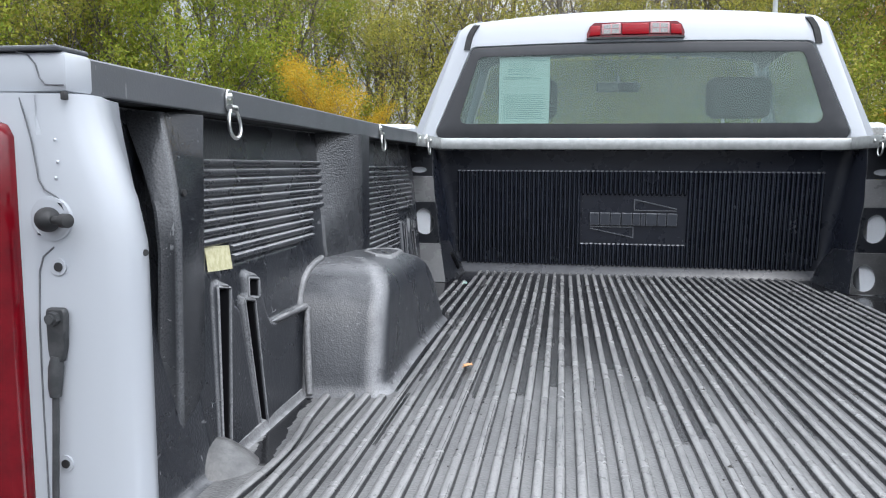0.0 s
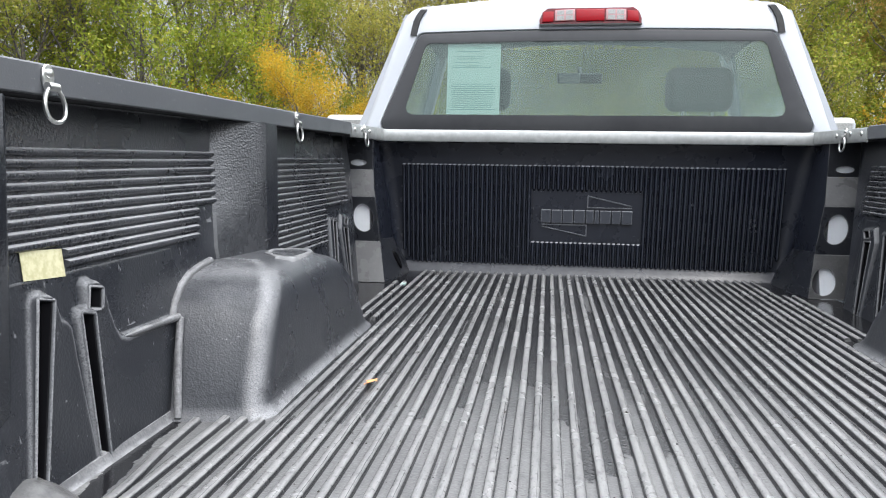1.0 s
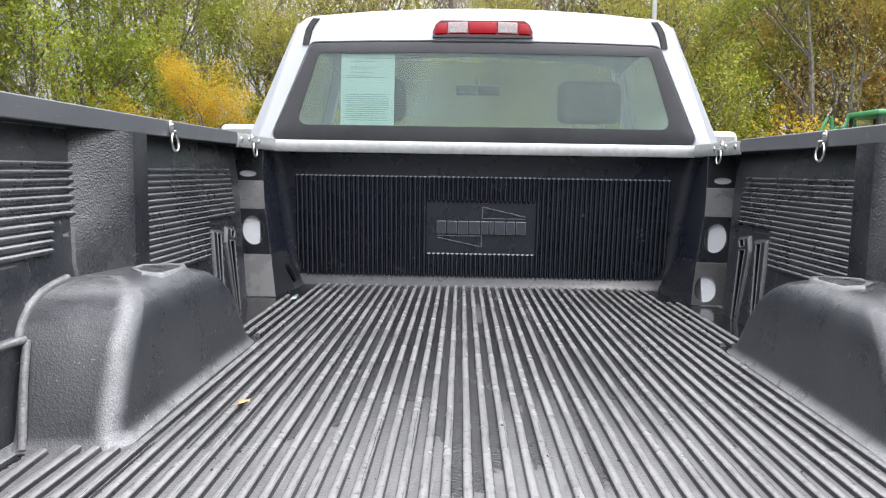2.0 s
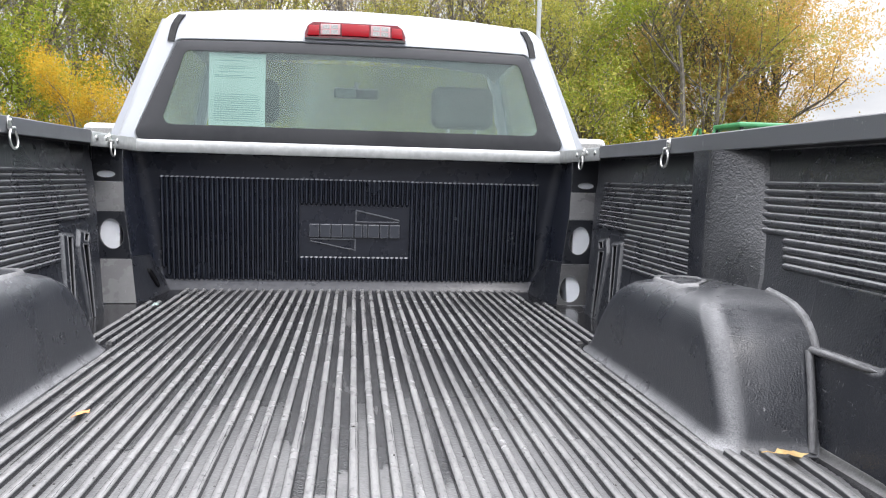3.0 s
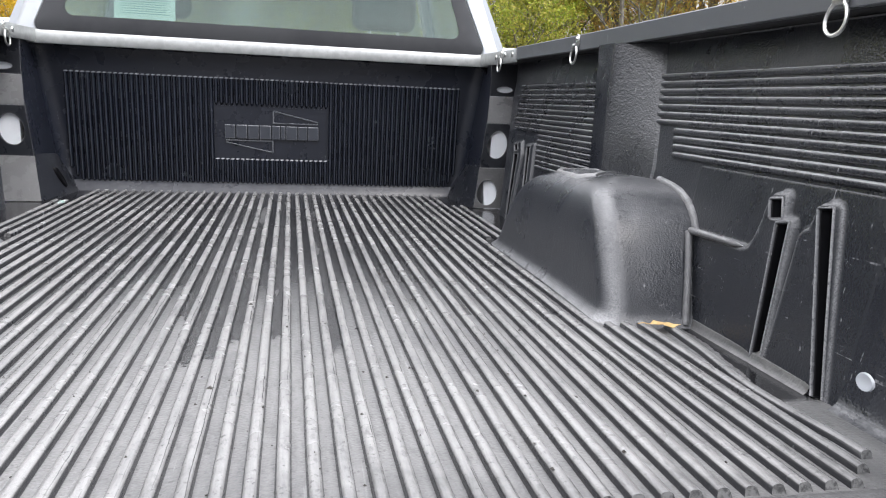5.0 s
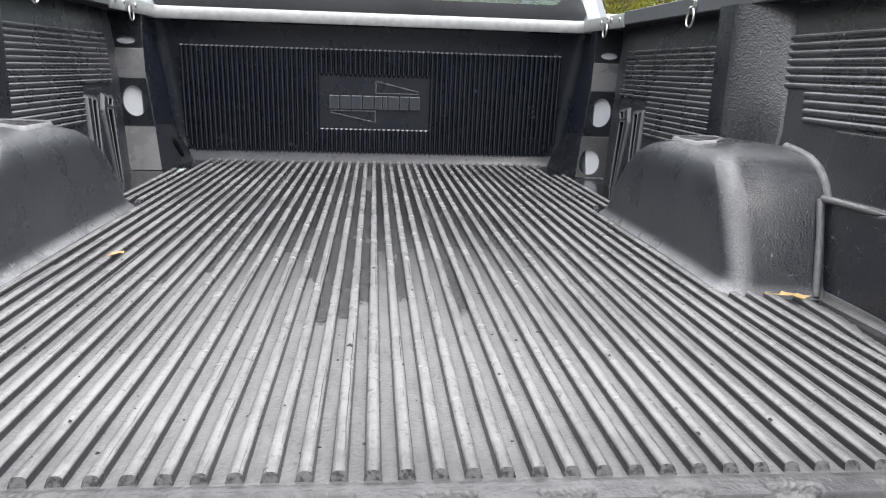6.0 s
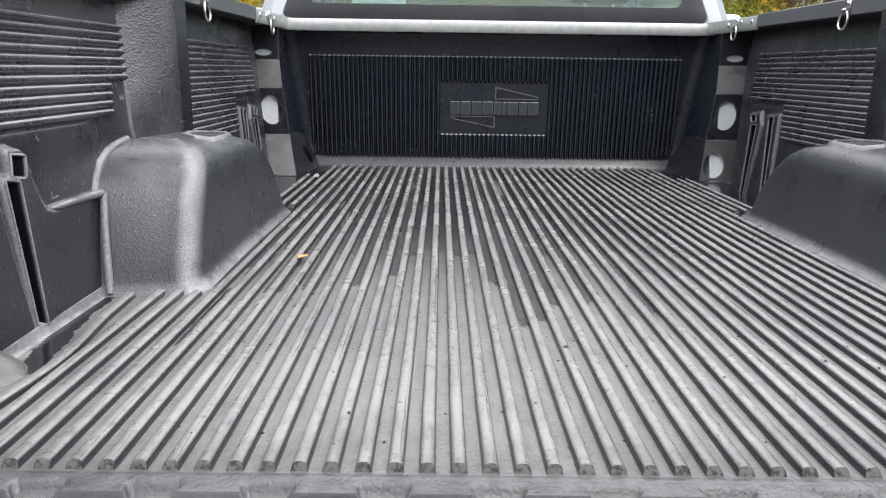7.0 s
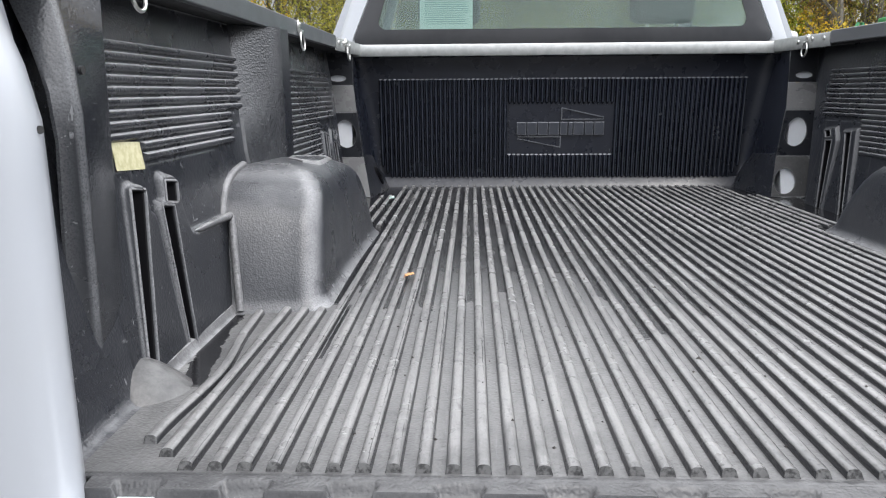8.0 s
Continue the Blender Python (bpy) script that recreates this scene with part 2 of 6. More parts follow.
def floor_plastic(name, ribs):
    """Liner floor: dusty grey towards the tailgate, wet dark channels with ragged ends further in."""
    m = material(name, (0.03, 0.03, 0.03), 0.5)
    k = Nodes(m)
    p = k.world_pos()
    x, y, z = k.sep(p)
    speck = k.noise(p, 160, 3, 0.6)
    blot = k.noise(p, 3.2, 6, 0.6)
    grainy = k.noise(k.scaled(p, (60, 7, 60)), 1.0, 5, 0.65)
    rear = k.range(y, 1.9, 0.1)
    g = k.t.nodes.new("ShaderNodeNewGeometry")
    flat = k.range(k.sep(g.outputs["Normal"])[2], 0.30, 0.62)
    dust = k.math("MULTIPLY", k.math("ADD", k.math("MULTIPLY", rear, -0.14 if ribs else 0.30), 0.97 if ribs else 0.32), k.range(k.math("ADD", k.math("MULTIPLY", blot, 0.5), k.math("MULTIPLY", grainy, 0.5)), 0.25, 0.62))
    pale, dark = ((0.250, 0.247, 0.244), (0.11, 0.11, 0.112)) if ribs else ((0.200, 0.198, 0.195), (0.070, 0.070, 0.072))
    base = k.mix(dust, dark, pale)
    base = k.mix(k.math("MULTIPLY", k.range(speck, 0.58, 0.72), 0.55), base, (0.02, 0.02, 0.02))
    mott = k.noise(k.scaled(p, (1, 0.45, 1)), 75, 4, 0.7)
    base = k.mix(k.math("MULTIPLY", k.range(mott, 0.52, 0.70), 0.45), base, (0.045, 0.045, 0.047))
    base = k.mix(k.math("MULTIPLY", k.range(mott, 0.44, 0.30), 0.10), base, (0.34, 0.34, 0.34))
    scr = k.range(k.noise(k.scaled(p, (220, 5, 1)), 1.0, 3, 0.6, 0.6), 0.64, 0.70)
    base = k.mix(k.math("MULTIPLY", scr, 0.4), base, (0.26, 0.26, 0.26))
    # tracked-in dirt along the tailgate edge
    dirt = k.math("MULTIPLY", k.range(k.math("ADD", y, k.math("MULTIPLY", k.math("SUBTRACT", k.noise(p, 9, 5, 0.65), 0.5), 0.5)), 0.16, -0.02), 0.62)
    base = k.mix(dirt, base, (0.055, 0.055, 0.056))
    if ribs:
        lx = k.sep(k.tc.outputs["Object"])[0]
        wav = k.math("ADD", lx, k.math("MULTIPLY", k.math("SUBTRACT", k.noise(k.scaled(p, (1, 0.5, 1)), 40, 3), 0.5), 0.004))
        off = k.math("ABSOLUTE", k.math("SUBTRACT", wav, 0.0035))
        crack = k.math("MULTIPLY", k.range(off, 0.0007, 0.0003), k.range(k.noise(k.scaled(p, (31, 2.2, 1)), 1.0, 4, 0.7), 0.50, 0.58))
        base = k.mix(k.math("MULTIPLY", crack, 0.8), base, (0.018, 0.018, 0.019))
        # rib flanks and end faces painted near-black: their shade, picked by facing
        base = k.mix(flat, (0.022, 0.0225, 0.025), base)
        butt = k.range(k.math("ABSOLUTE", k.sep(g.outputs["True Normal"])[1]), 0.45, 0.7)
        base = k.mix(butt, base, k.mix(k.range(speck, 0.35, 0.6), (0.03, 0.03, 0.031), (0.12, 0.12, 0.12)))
        k.color(base)
        k.rough(k.lerp(k.range(blot, 0.3, 0.7), 0.20, 0.33))
        k.bump(k.math("ADD", k.math("ADD", k.noise(k.scaled(p, (1, 0.3, 1)), 420, 3), k.math("MULTIPLY", mott, 1.2)), k.math("MULTIPLY", grainy, 1.5)), 0.45, 0.0014)
        return m
    # one wet stretch a channel, each with its own ragged rear end
    cell = k.math("FLOOR", k.math("DIVIDE", x, 0.0308))
    w = k.t.nodes.new("ShaderNodeTexWhiteNoise")
    w.noise_dimensions = "1D"
    k.link(cell, w.inputs["W"])
    start = k.math("ADD", k.math("MULTIPLY", w.outputs["Value"], 0.80), 0.40)
    ragged = k.math("MULTIPLY", k.math("SUBTRACT", k.noise(p, 60, 4), 0.5), 0.10)
    away = k.math("MULTIPLY", k.math("ABSOLUTE", k.math("ADD", x, 0.03)), 0.4)
    wet = k.range(k.math("SUBTRACT", k.math("ADD", y, ragged), k.math("ADD", start, away)), 0.0, 0.02)
    wet = k.math("MULTIPLY", wet, k.range(k.noise(k.scaled(p, (20, 3, 20)), 1.0, 3), 0.30, 0.42))
    # pooled water beside the wheel boxes and along the side walls, ragged where it meets the dusty foot
    rag = k.math("MULTIPLY", k.math("SUBTRACT", k.noise(p, 26, 6, 0.72), 0.5), 0.034)
    ax = k.math("ADD", k.math("ABSOLUTE", x), rag)
    inner = k.math("ADD", k.math("MULTIPLY", k.range(y, 0.22, 0.52), 0.038), 0.728)
    left = k.range(x, -0.01, 0.01)
    outer = k.math("ADD", inner, k.lerp(left, 0.036, 0.2))
    band = k.math("MULTIPLY", k.range(k.math("SUBTRACT", ax, inner), -0.001, 0.001), k.range(k.math("SUBTRACT", ax, outer), 0.001, -0.001))
    side = k.math("MULTIPLY", band, k.math("MULTIPLY", k.range(y, 0.235, 0.255), k.range(y, 0.70, 0.66)))
    pale_foot = k.math("MULTIPLY", k.math("MULTIPLY", k.range(k.math("SUBTRACT", ax, outer), -0.001, 0.001), k.math("MULTIPLY", k.range(y, 0.70, 0.66), k.range(y, 0.20, 0.28))), k.range(k.noise(p, 45, 5, 0.65), 0.25, 0.7))
    base = k.mix(k.math("MULTIPLY", pale_foot, 0.8), base, (0.27, 0.268, 0.265))
    near = k.math("MULTIPLY", k.range(k.math("ADD", ax, k.math("MULTIPLY", rag, -0.6)), 0.606, 0.608), k.range(y, 0.62, 0.66))
    crack = k.math("MULTIPLY", k.range(k.math("ABSOLUTE", k.math("ADD", x, k.math("ADD", 0.5875, k.math("MULTIPLY", rag, 0.2)))), 0.0035, 0.0025), k.math("MULTIPLY", k.range(y, 0.34, 0.37), k.range(y, 0.66, 0.60)))
    near = k.math("MAXIMUM", near, crack)
    wet = k.math("MAXIMUM", wet, k.math("MAXIMUM", side, near))
    # channels also darken towards the cab, beyond the wet stretches
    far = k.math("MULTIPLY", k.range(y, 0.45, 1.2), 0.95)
    wet_far = k.math("MAXIMUM", k.math("MULTIPLY", wet, 0.80), k.math("MULTIPLY", far, k.range(k.math("ADD", k.math("MULTIPLY", blot, 0.5), k.math("MULTIPLY", w.outputs["Value"], 0.5)), 0.22, 0.5)))
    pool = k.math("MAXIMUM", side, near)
    wet_far = k.math("MAXIMUM", wet_far, pool)
    k.color(k.mix(wet_far, base, (0.013, 0.013, 0.0145)))
    k.rough(k.lerp(pool, k.lerp(wet_far, 0.42, 0.20), 0.12))
    h = k.voronoi(p, 260, "SMOOTH_F1")
    k.bump(k.math("MULTIPLY", h, k.lerp(pool, k.lerp(wet_far, 0.8, 1.3), 0.15)), 0.6, 0.0018)
    return m


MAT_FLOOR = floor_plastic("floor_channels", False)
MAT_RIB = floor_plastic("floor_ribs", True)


def car_paint(name, color):
    m = material(name, color, 0.30)
    k = Nodes(m)
    p = k.world_pos()
    k.color(k.mix(k.math("MULTIPLY", k.range(k.noise(p, 7, 6, 0.65), 0.52, 0.8), 0.30), color, (0.42, 0.43, 0.44)))
    k.b.inputs["Coat Weight"].default_value = 0.6
    k.b.inputs["Coat Roughness"].default_value = 0.08
    k.bump(k.noise(p, 220, 2), 0.04, 0.0006)
    return m


def galvanised(name):
    m = material(name, (0.6, 0.61, 0.6), 0.45, 0.55)
    k = Nodes(m)
    p = k.world_pos()
    f = k.voronoi(p, 90, "F1", "Color")
    g = k.noise(p, 35, 5, 0.6)
    k.color(k.mix(k.range(g, 0.35, 0.68), (0.36, 0.37, 0.365), (0.45, 0.46, 0.455)))
    k.rough(k.lerp(g, 0.42, 0.54))
    k.bump(k.noise(p, 400, 3), 0.08, 0.0006)
    return m


def plain_varied(name, a, b, scale, rough=0.6, metal=0.0, bump=0.0, bscale=200):
    m = material(name, a, rough, metal)
    k = Nodes(m)
    p = k.world_pos()
    k.color(k.mix(k.range(k.noise(p, scale, 5, 0.6), 0.35, 0.65), a, b))
    if bump:
        k.bump(k.noise(p, bscale, 3), bump, 0.001)
    return m


def glass(name, color=(1, 1, 1), rough=0.0):
    m = material(name, color, rough)
    b = m.node_tree.nodes["Principled BSDF"]
    b.inputs["Transmission Weight"].default_value = 1.0
    b.inputs["IOR"].default_value = 1.5
    return m


def hazed_glass(name, color, film, tint):
    """Glass under a thin even diffuse film that paints in the sky's hazy reflection."""
    m = glass(name, color)
    k = Nodes(m)
    d = k.t.nodes.new("ShaderNodeBsdfDiffuse")
    d.inputs["Color"].default_value = (*tint, 1)
    mx = k.t.nodes.new("ShaderNodeMixShader")
    k.link(k.lerp(k.noise(k.world_pos(), 3.0, 4), film * 0.7, film * 1.3), mx.inputs[0])
    k.link(k.b.outputs[0], mx.inputs[1])
    k.link(d.outputs[0], mx.inputs[2])
    k.link(mx.outputs[0], k.t.nodes["Material Output"].inputs["Surface"])
    return m


MAT_WHITE = car_paint("white_paint", (0.42, 0.44, 0.472))
# the body's white again, brightened to stand in for missing light
MAT_WHITE_LIT = car_paint("white_paint_lit", (0.74, 0.76, 0.79))
MAT_SEAM = plain_varied("panel_gap", (0.10, 0.105, 0.115), (0.16, 0.165, 0.175), 90, 0.7)
MAT_GALV = galvanised("galvanised_steel")
MAT_CHROME = plain_varied("zinc_plated_steel", (0.72, 0.72, 0.70), (0.55, 0.55, 0.53), 120, 0.28, 1.0)
MAT_FRIT = plain_varied("glass_border", (0.020, 0.021, 0.024), (0.030, 0.031, 0.034), 3, 0.22)
MAT_GLASS = hazed_glass("tinted_glass", (0.56, 0.70, 0.66), 0.17, (0.17, 0.21, 0.205))
MAT_CLEAR = glass("clear_glass", (0.80, 0.89, 0.85), 0.12)
MAT_RED = material("red_lens", (0.27, 0.002, 0.008), 0.12, 0.0, 0.3)
MAT_REDDARK = plain_varied("red_lens_grooved", (0.11, 0.002, 0.006), (0.15, 0.003, 0.008), 30, 0.10)
MAT_LENS = plain_varied("clear_lens", (0.20, 0.21, 0.20), (0.36, 0.36, 0.35), 260, 0.15)
MAT_LENSRIM = plain_varied("pink_lens_rim", (0.42, 0.20, 0.21), (0.48, 0.26, 0.27), 120, 0.15)
MAT_RUBBER = plain_varied("black_rubber", (0.016, 0.016, 0.017), (0.03, 0.03, 0.03), 40, 0.6, 0.0, 0.2)
MAT_GREYRUBBER = plain_varied("grey_cable_sleeve", (0.032, 0.034, 0.036), (0.055, 0.056, 0.058), 60, 0.5, 0.0, 0.2)
MAT_PAPER = plain_varied("pale_paper", (0.64, 0.76, 0.73), (0.68, 0.80, 0.77), 6, 0.7)
MAT_INK = plain_varied("faded_ink", (0.22, 0.36, 0.36), (0.30, 0.44, 0.44), 200, 0.8)
MAT_STICKER = plain_varied("weathered_label", (0.42, 0.39, 0.22), (0.56, 0.53, 0.34), 90, 0.6, 0.0, 0.3)
MAT_SEAT = plain_varied("grey_seat_cloth", (0.085, 0.09, 0.092), (0.11, 0.115, 0.117), 60, 0.85)
MAT_TRIM = plain_varied("dark_cab_trim", (0.03, 0.03, 0.032), (0.05, 0.05, 0.052), 20, 0.6)
MAT_HEADLINER = plain_varied("pale_headliner", (0.20, 0.21, 0.21), (0.25, 0.26, 0.26), 40, 0.9)
MAT_POLE = plain_varied("grey_pole", (0.42, 0.44, 0.46), (0.52, 0.54, 0.55), 4, 0.5)
MAT_TRACTOR = plain_varied("green_machine_paint", (0.045, 0.22, 0.085), (0.07, 0.28, 0.12), 3, 0.45)
MAT_LEAF_A = plain_varied("fallen_leaf_orange", (0.55, 0.22, 0.07), (0.65, 0.33, 0.14), 80, 0.7)
MAT_LEAF_B = plain_varied("fallen_leaf_yellow", (0.52, 0.33, 0.13), (0.62, 0.44, 0.20), 80, 0.7)
MAT_DIRT = plain_varied("dirt_crumb", (0.012, 0.010, 0.009), (0.05, 0.045, 0.04), 300, 0.9)
MAT_ASPHALT = plain_varied("lot_asphalt", (0.045, 0.045, 0.046), (0.07, 0.07, 0.07), 1.5, 0.85, 0.0, 0.5, 120)


# ---------------------------------------------------------------- mesh helpers
def part(name, bm, mat, parent=None, label="", smooth=False):
    """Links a bmesh as one mesh object, under a thing or a part."""
    me = bpy.data.meshes.new(name)
    bmesh.ops.recalc_face_normals(bm, faces=bm.faces)
    bm.to_mesh(me)
    bm.free()
    me.materials.append(mat)
    if smooth:
        for f in me.polygons:
            f.use_smooth = True
        me.set_sharp_from_angle(angle=radians(42 if smooth is True else smooth))
    ob = new(name, me)
    if parent is not None:
        ob.parent = parent
    if label:
        ob["label"] = label
    return ob


def shared(name, me, parent, m=None):
    """Another object on the same mesh."""
    ob = new(name, me)
    ob.parent = parent
    if m is not None:
        ob.matrix_basis = m
    return ob


def thing(name, label, category, group="", kind="", at=(0, 0, 0)):
    e = new(name)
    e.location = at
    e.empty_display_size = 0.1
    return tagged(e, label, category, group, kind)


def box(bm, x0, x1, y0, y1, z0, z1, bev=0.0, seg=2):
    v = [bm.verts.new((x, y, z)) for x in (x0, x1) for y in (y0, y1) for z in (z0, z1)]
    fs = [bm.faces.new([v[i] for i in f]) for f in ((0, 1, 3, 2), (4, 6, 7, 5), (0, 4, 5, 1), (2, 3, 7, 6), (0, 2, 6, 4), (1, 5, 7, 3))]
    if bev:
        es = list({e for f in fs for e in f.edges})
        bmesh.ops.bevel(bm, geom=es, offset=bev, segments=seg, affect="EDGES", profile=0.5)
    return bm


def boxed(name, x0, x1, y0, y1, z0, z1, mat, parent=None, label="", bev=0.004, seg=2):
    return part(name, box(bmesh.new(), x0, x1, y0, y1, z0, z1, bev, seg), mat, parent, label, True)


def grid(bm, rows, close_u=False, close_v=False):
    """Faces between rows of points."""
    vs = [[bm.verts.new(p) for p in r] for r in rows]
    n, k = len(vs), len(vs[0])
    for i in range(n if close_u else n - 1):
        for j in range(k if close_v else k - 1):
            q = (vs[i][j], vs[(i + 1) % n][j], vs[(i + 1) % n][(j + 1) % k], vs[i][(j + 1) % k])
            bm.faces.new(q)
    return vs


def prism(bm, outline, place, depth):
    """A solid from an outline of 2D points; place(u, v, d) gives the 3D point, d from 0 to depth."""
    a = [bm.verts.new(place(u, v, 0.0)) for u, v in outline]
    b = [bm.verts.new(place(u, v, depth)) for u, v in outline]
    bm.faces.new(a)
    bm.faces.new(b[::-1])
    n = len(a)
    for i in range(n):
        bm.faces.new((a[i], a[(i + 1) % n], b[(i + 1) % n], b[i]))
    return bm


def tube(bm, pts, r, n=10, closed=False, radii=None):
    """A round bar along points."""
    rows = []
    m = len(pts)
    for i, p in enumerate(pts):
        p = Vector(p)
        a = Vector(pts[(i - 1) % m] if (closed or i) else pts[0])
        b = Vector(pts[(i + 1) % m] if (closed or i < m - 1) else pts[-1])
        d = (b - a).normalized()
        s = d.orthogonal().normalized() if not rows else (s - d * s.dot(d)).normalized()
        u = d.cross(s)
        rr = radii[i] if radii else r
        rows.append([p + rr * (math.cos(2 * math.pi * j / n) * s + math.sin(2 * math.pi * j / n) * u) for j in range(n)])
    vs = grid(bm, rows, closed, True)
    if not closed:
        bm.faces.new(vs[0][::-1])
        bm.faces.new(vs[-1])
    return bm


def plate_with_hole(bm, u0, u1, v0, v1, cu, cv, ru, rv, place, thick=0.004, n=32):
    """A plate with a round opening through it."""
    angles = [2 * math.pi * i / n for i in range(n)]
    angles += [math.atan2(v - cv, u - cu) % (2 * math.pi) for u in (u0, u1) for v in (v0, v1)]
    angles = sorted(set(round(a, 6) for a in angles))
    inner, outer = [], []
    for a in angles:
        c, s = math.cos(a), math.sin(a)
        inner.append((cu + ru * c, cv + rv * s))
        ts = [((u1 if c > 0 else u0) - cu) / c if abs(c) > 1e-6 else 1e9, ((v1 if s > 0 else v0) - cv) / s if abs(s) > 1e-6 else 1e9]
        t = min(ts)
        outer.append((cu + t * c, cv + t * s))
    rows = [[place(u, v, 0) for u, v in outer], [place(u, v, 0) for u, v in inner], [place(u, v, thick) for u, v in inner], [place(u, v, thick) for u, v in outer]]
    grid(bm, rows, True, True)
    return bm


def wall_x(z):
    """Half width of the bed between the leaning side walls at height z."""
    return 0.80 + 0.17 * z


def front_y(z):
    return 2.392 - 0.075 * z


def outside(pts, poly):
    """Signed distance of 2D points from a polygon's outline, negative inside."""
    a = np.array(poly, float)
    b = np.roll(a, -1, axis=0)
    best = np.full(len(pts), 1e9)
    inside = np.zeros(len(pts), bool)
    for p, q in zip(a, b):
        d = q - p
        t = np.clip(((pts - p) @ d) / (d @ d), 0, 1)
        best = np.minimum(best, np.hypot(*(pts - p - t[:, None] * d).T))
        if p[1] != q[1]:
            cross = (p[1] > pts[:, 1]) != (q[1] > pts[:, 1])
            inside ^= cross & (pts[:, 0] < (q[0] - p[0]) * (pts[:, 1] - p[1]) / (q[1] - p[1]) + p[0])
    return np.where(inside, -best, best)


def rise(v, a, b):
    v = np.clip((v - a) / (b - a), 0, 1)
    return v * v * (3 - 2 * v)


def wall_relief(name, s, ys, zs, raised, slots, proud, lip, mat, parent, label=""):
    """Vacuum-formed relief on a side wall: raised fields with soft edges, sunk slots with beaded lips."""
    yy, zz = np.meshgrid(ys, zs)
    pts = np.stack((yy.ravel(), zz.ravel()), 1)
    h = np.zeros(len(pts))
    wear_sheen = np.zeros(len(pts))
    full = np.array([proud(y, z) for y, z in pts])
    for poly in raised:
        d = outside(pts, poly)
        h = np.maximum(h, full * rise(d, 0.003, -0.0075))
        wear_sheen = np.maximum(wear_sheen, 0.5 * np.exp(-((d + 0.0055) / 0.0035) ** 2))
    inside = np.full(len(pts), 1.0)
    for poly in slots:
        d = outside(pts, poly)
        h = h - 0.006 * rise(d, 0.0034, -0.001) - 0.075 * rise(d, 0.0016, -0.0010)
        inside = np.minimum(inside, d)
    h = h + 0.0012
    edge = (pts[:, 0] <= ys[0] + 1e-6) | (pts[:, 0] >= ys[-1] - 1e-6) | (pts[:, 1] >= zs[-1] - 1e-6)
    h[edge] = -0.001
    bm = bmesh.new()
    lay = bm.verts.layers.float.new("wear_sheen")
    n, k = len(zs), len(ys)
    vs = []
    for (y, z), d, w in zip(pts, h, wear_sheen):
        v = bm.verts.new((s * (wall_x(z) - d), y, z))
        v[lay] = w
        vs.append(v)
    for i in range(n - 1):
        for j in range(k - 1):
            ids = (i * k + j, i * k + j + 1, (i + 1) * k + j + 1, (i + 1) * k + j)
            if max(inside[n2] for n2 in ids) > -0.0012:
                bm.faces.new([vs[n2] for n2 in ids])
    panel = part(name, bm, mat, parent, label, 80)
    for poly in slots:
        slot_rim(s, poly, proud, lip, mat, panel)
    return panel


def slot_rim(s, poly, proud, lip, mat, parent):
    """Beaded lip round a sunk slot, and the slot itself, blackened to paint in its shade."""
    n = len(poly)
    area = sum(poly[i][0] * poly[(i + 1) % n][1] - poly[(i + 1) % n][0] * poly[i][1] for i in range(n))
    pts = []
    for i in range(n):
        a, b, c = (Vector(poly[(i + q) % n]) for q in (-1, 0, 1))
        normals = []
        for p, q in ((a, b), (b, c)):
            e = (q - p).normalized()
            normals.append(Vector((e.y, -e.x)) * (1 if area > 0 else -1))
        for q in range(5):
            pts.append((b, normals[0].lerp(normals[1], q / 4).normalized()))
        m = max(2, int((c - b).length / 0.012))
        pts += [(b.lerp(c, q / m), normals[1]) for q in range(1, m)]

    def ring(d, h, deep=None):
        out = []
        for p, nv in pts:
            y, z = p + nv * d
            z = max(z, -0.007)
            x = wall_x(z) - (proud(y, z) + 0.0012 + h if deep is None else deep)
            out.append((s * x, y, z))
        return out
    bm = bmesh.new()
    lay = bm.verts.layers.float.new("wear_sheen")
    vs = grid(bm, [ring(0.0054, -0.0008), ring(0.0046, lip * 0.5), ring(0.0036, lip), ring(0.0022, lip), ring(0.0010, lip * 0.3), ring(0.0, -0.002)], False, True)
    for row, w in zip(vs, (0.1, 0.45, 0.75, 0.75, 0.3, 0.0)):
        for v in row:
            v[lay] = w
    part("slot_lip", bm, mat, parent, "", 70)
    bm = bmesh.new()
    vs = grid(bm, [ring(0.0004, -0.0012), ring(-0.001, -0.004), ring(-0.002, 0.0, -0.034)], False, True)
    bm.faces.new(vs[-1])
    part("slot", bm, MAT_HOLE_SHADE, parent)


# ---------------------------------------------------------------- ground
bm = bmesh.new()
bm.faces.new([bm.verts.new((x, y, GROUND)) for x, y in ((-900, -900), (900, -900), (900, 900), (-900, 900))])
tagged(part("ground", bm, MAT_ASPHALT), "dark grey worn asphalt of a parking lot", "ground", kind="structure")


# ---------------------------------------------------------------- bed liner
liner = thing("bed_liner", "black plastic drop-in bed liner, ribbed, scuffed and partly wet", "bed liner", at=(0, 0, 0))
PITCH = 0.0316


def liner_floor():
    bm = bmesh.new()
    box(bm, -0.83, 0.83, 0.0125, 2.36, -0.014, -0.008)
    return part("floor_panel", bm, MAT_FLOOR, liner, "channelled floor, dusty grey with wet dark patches")


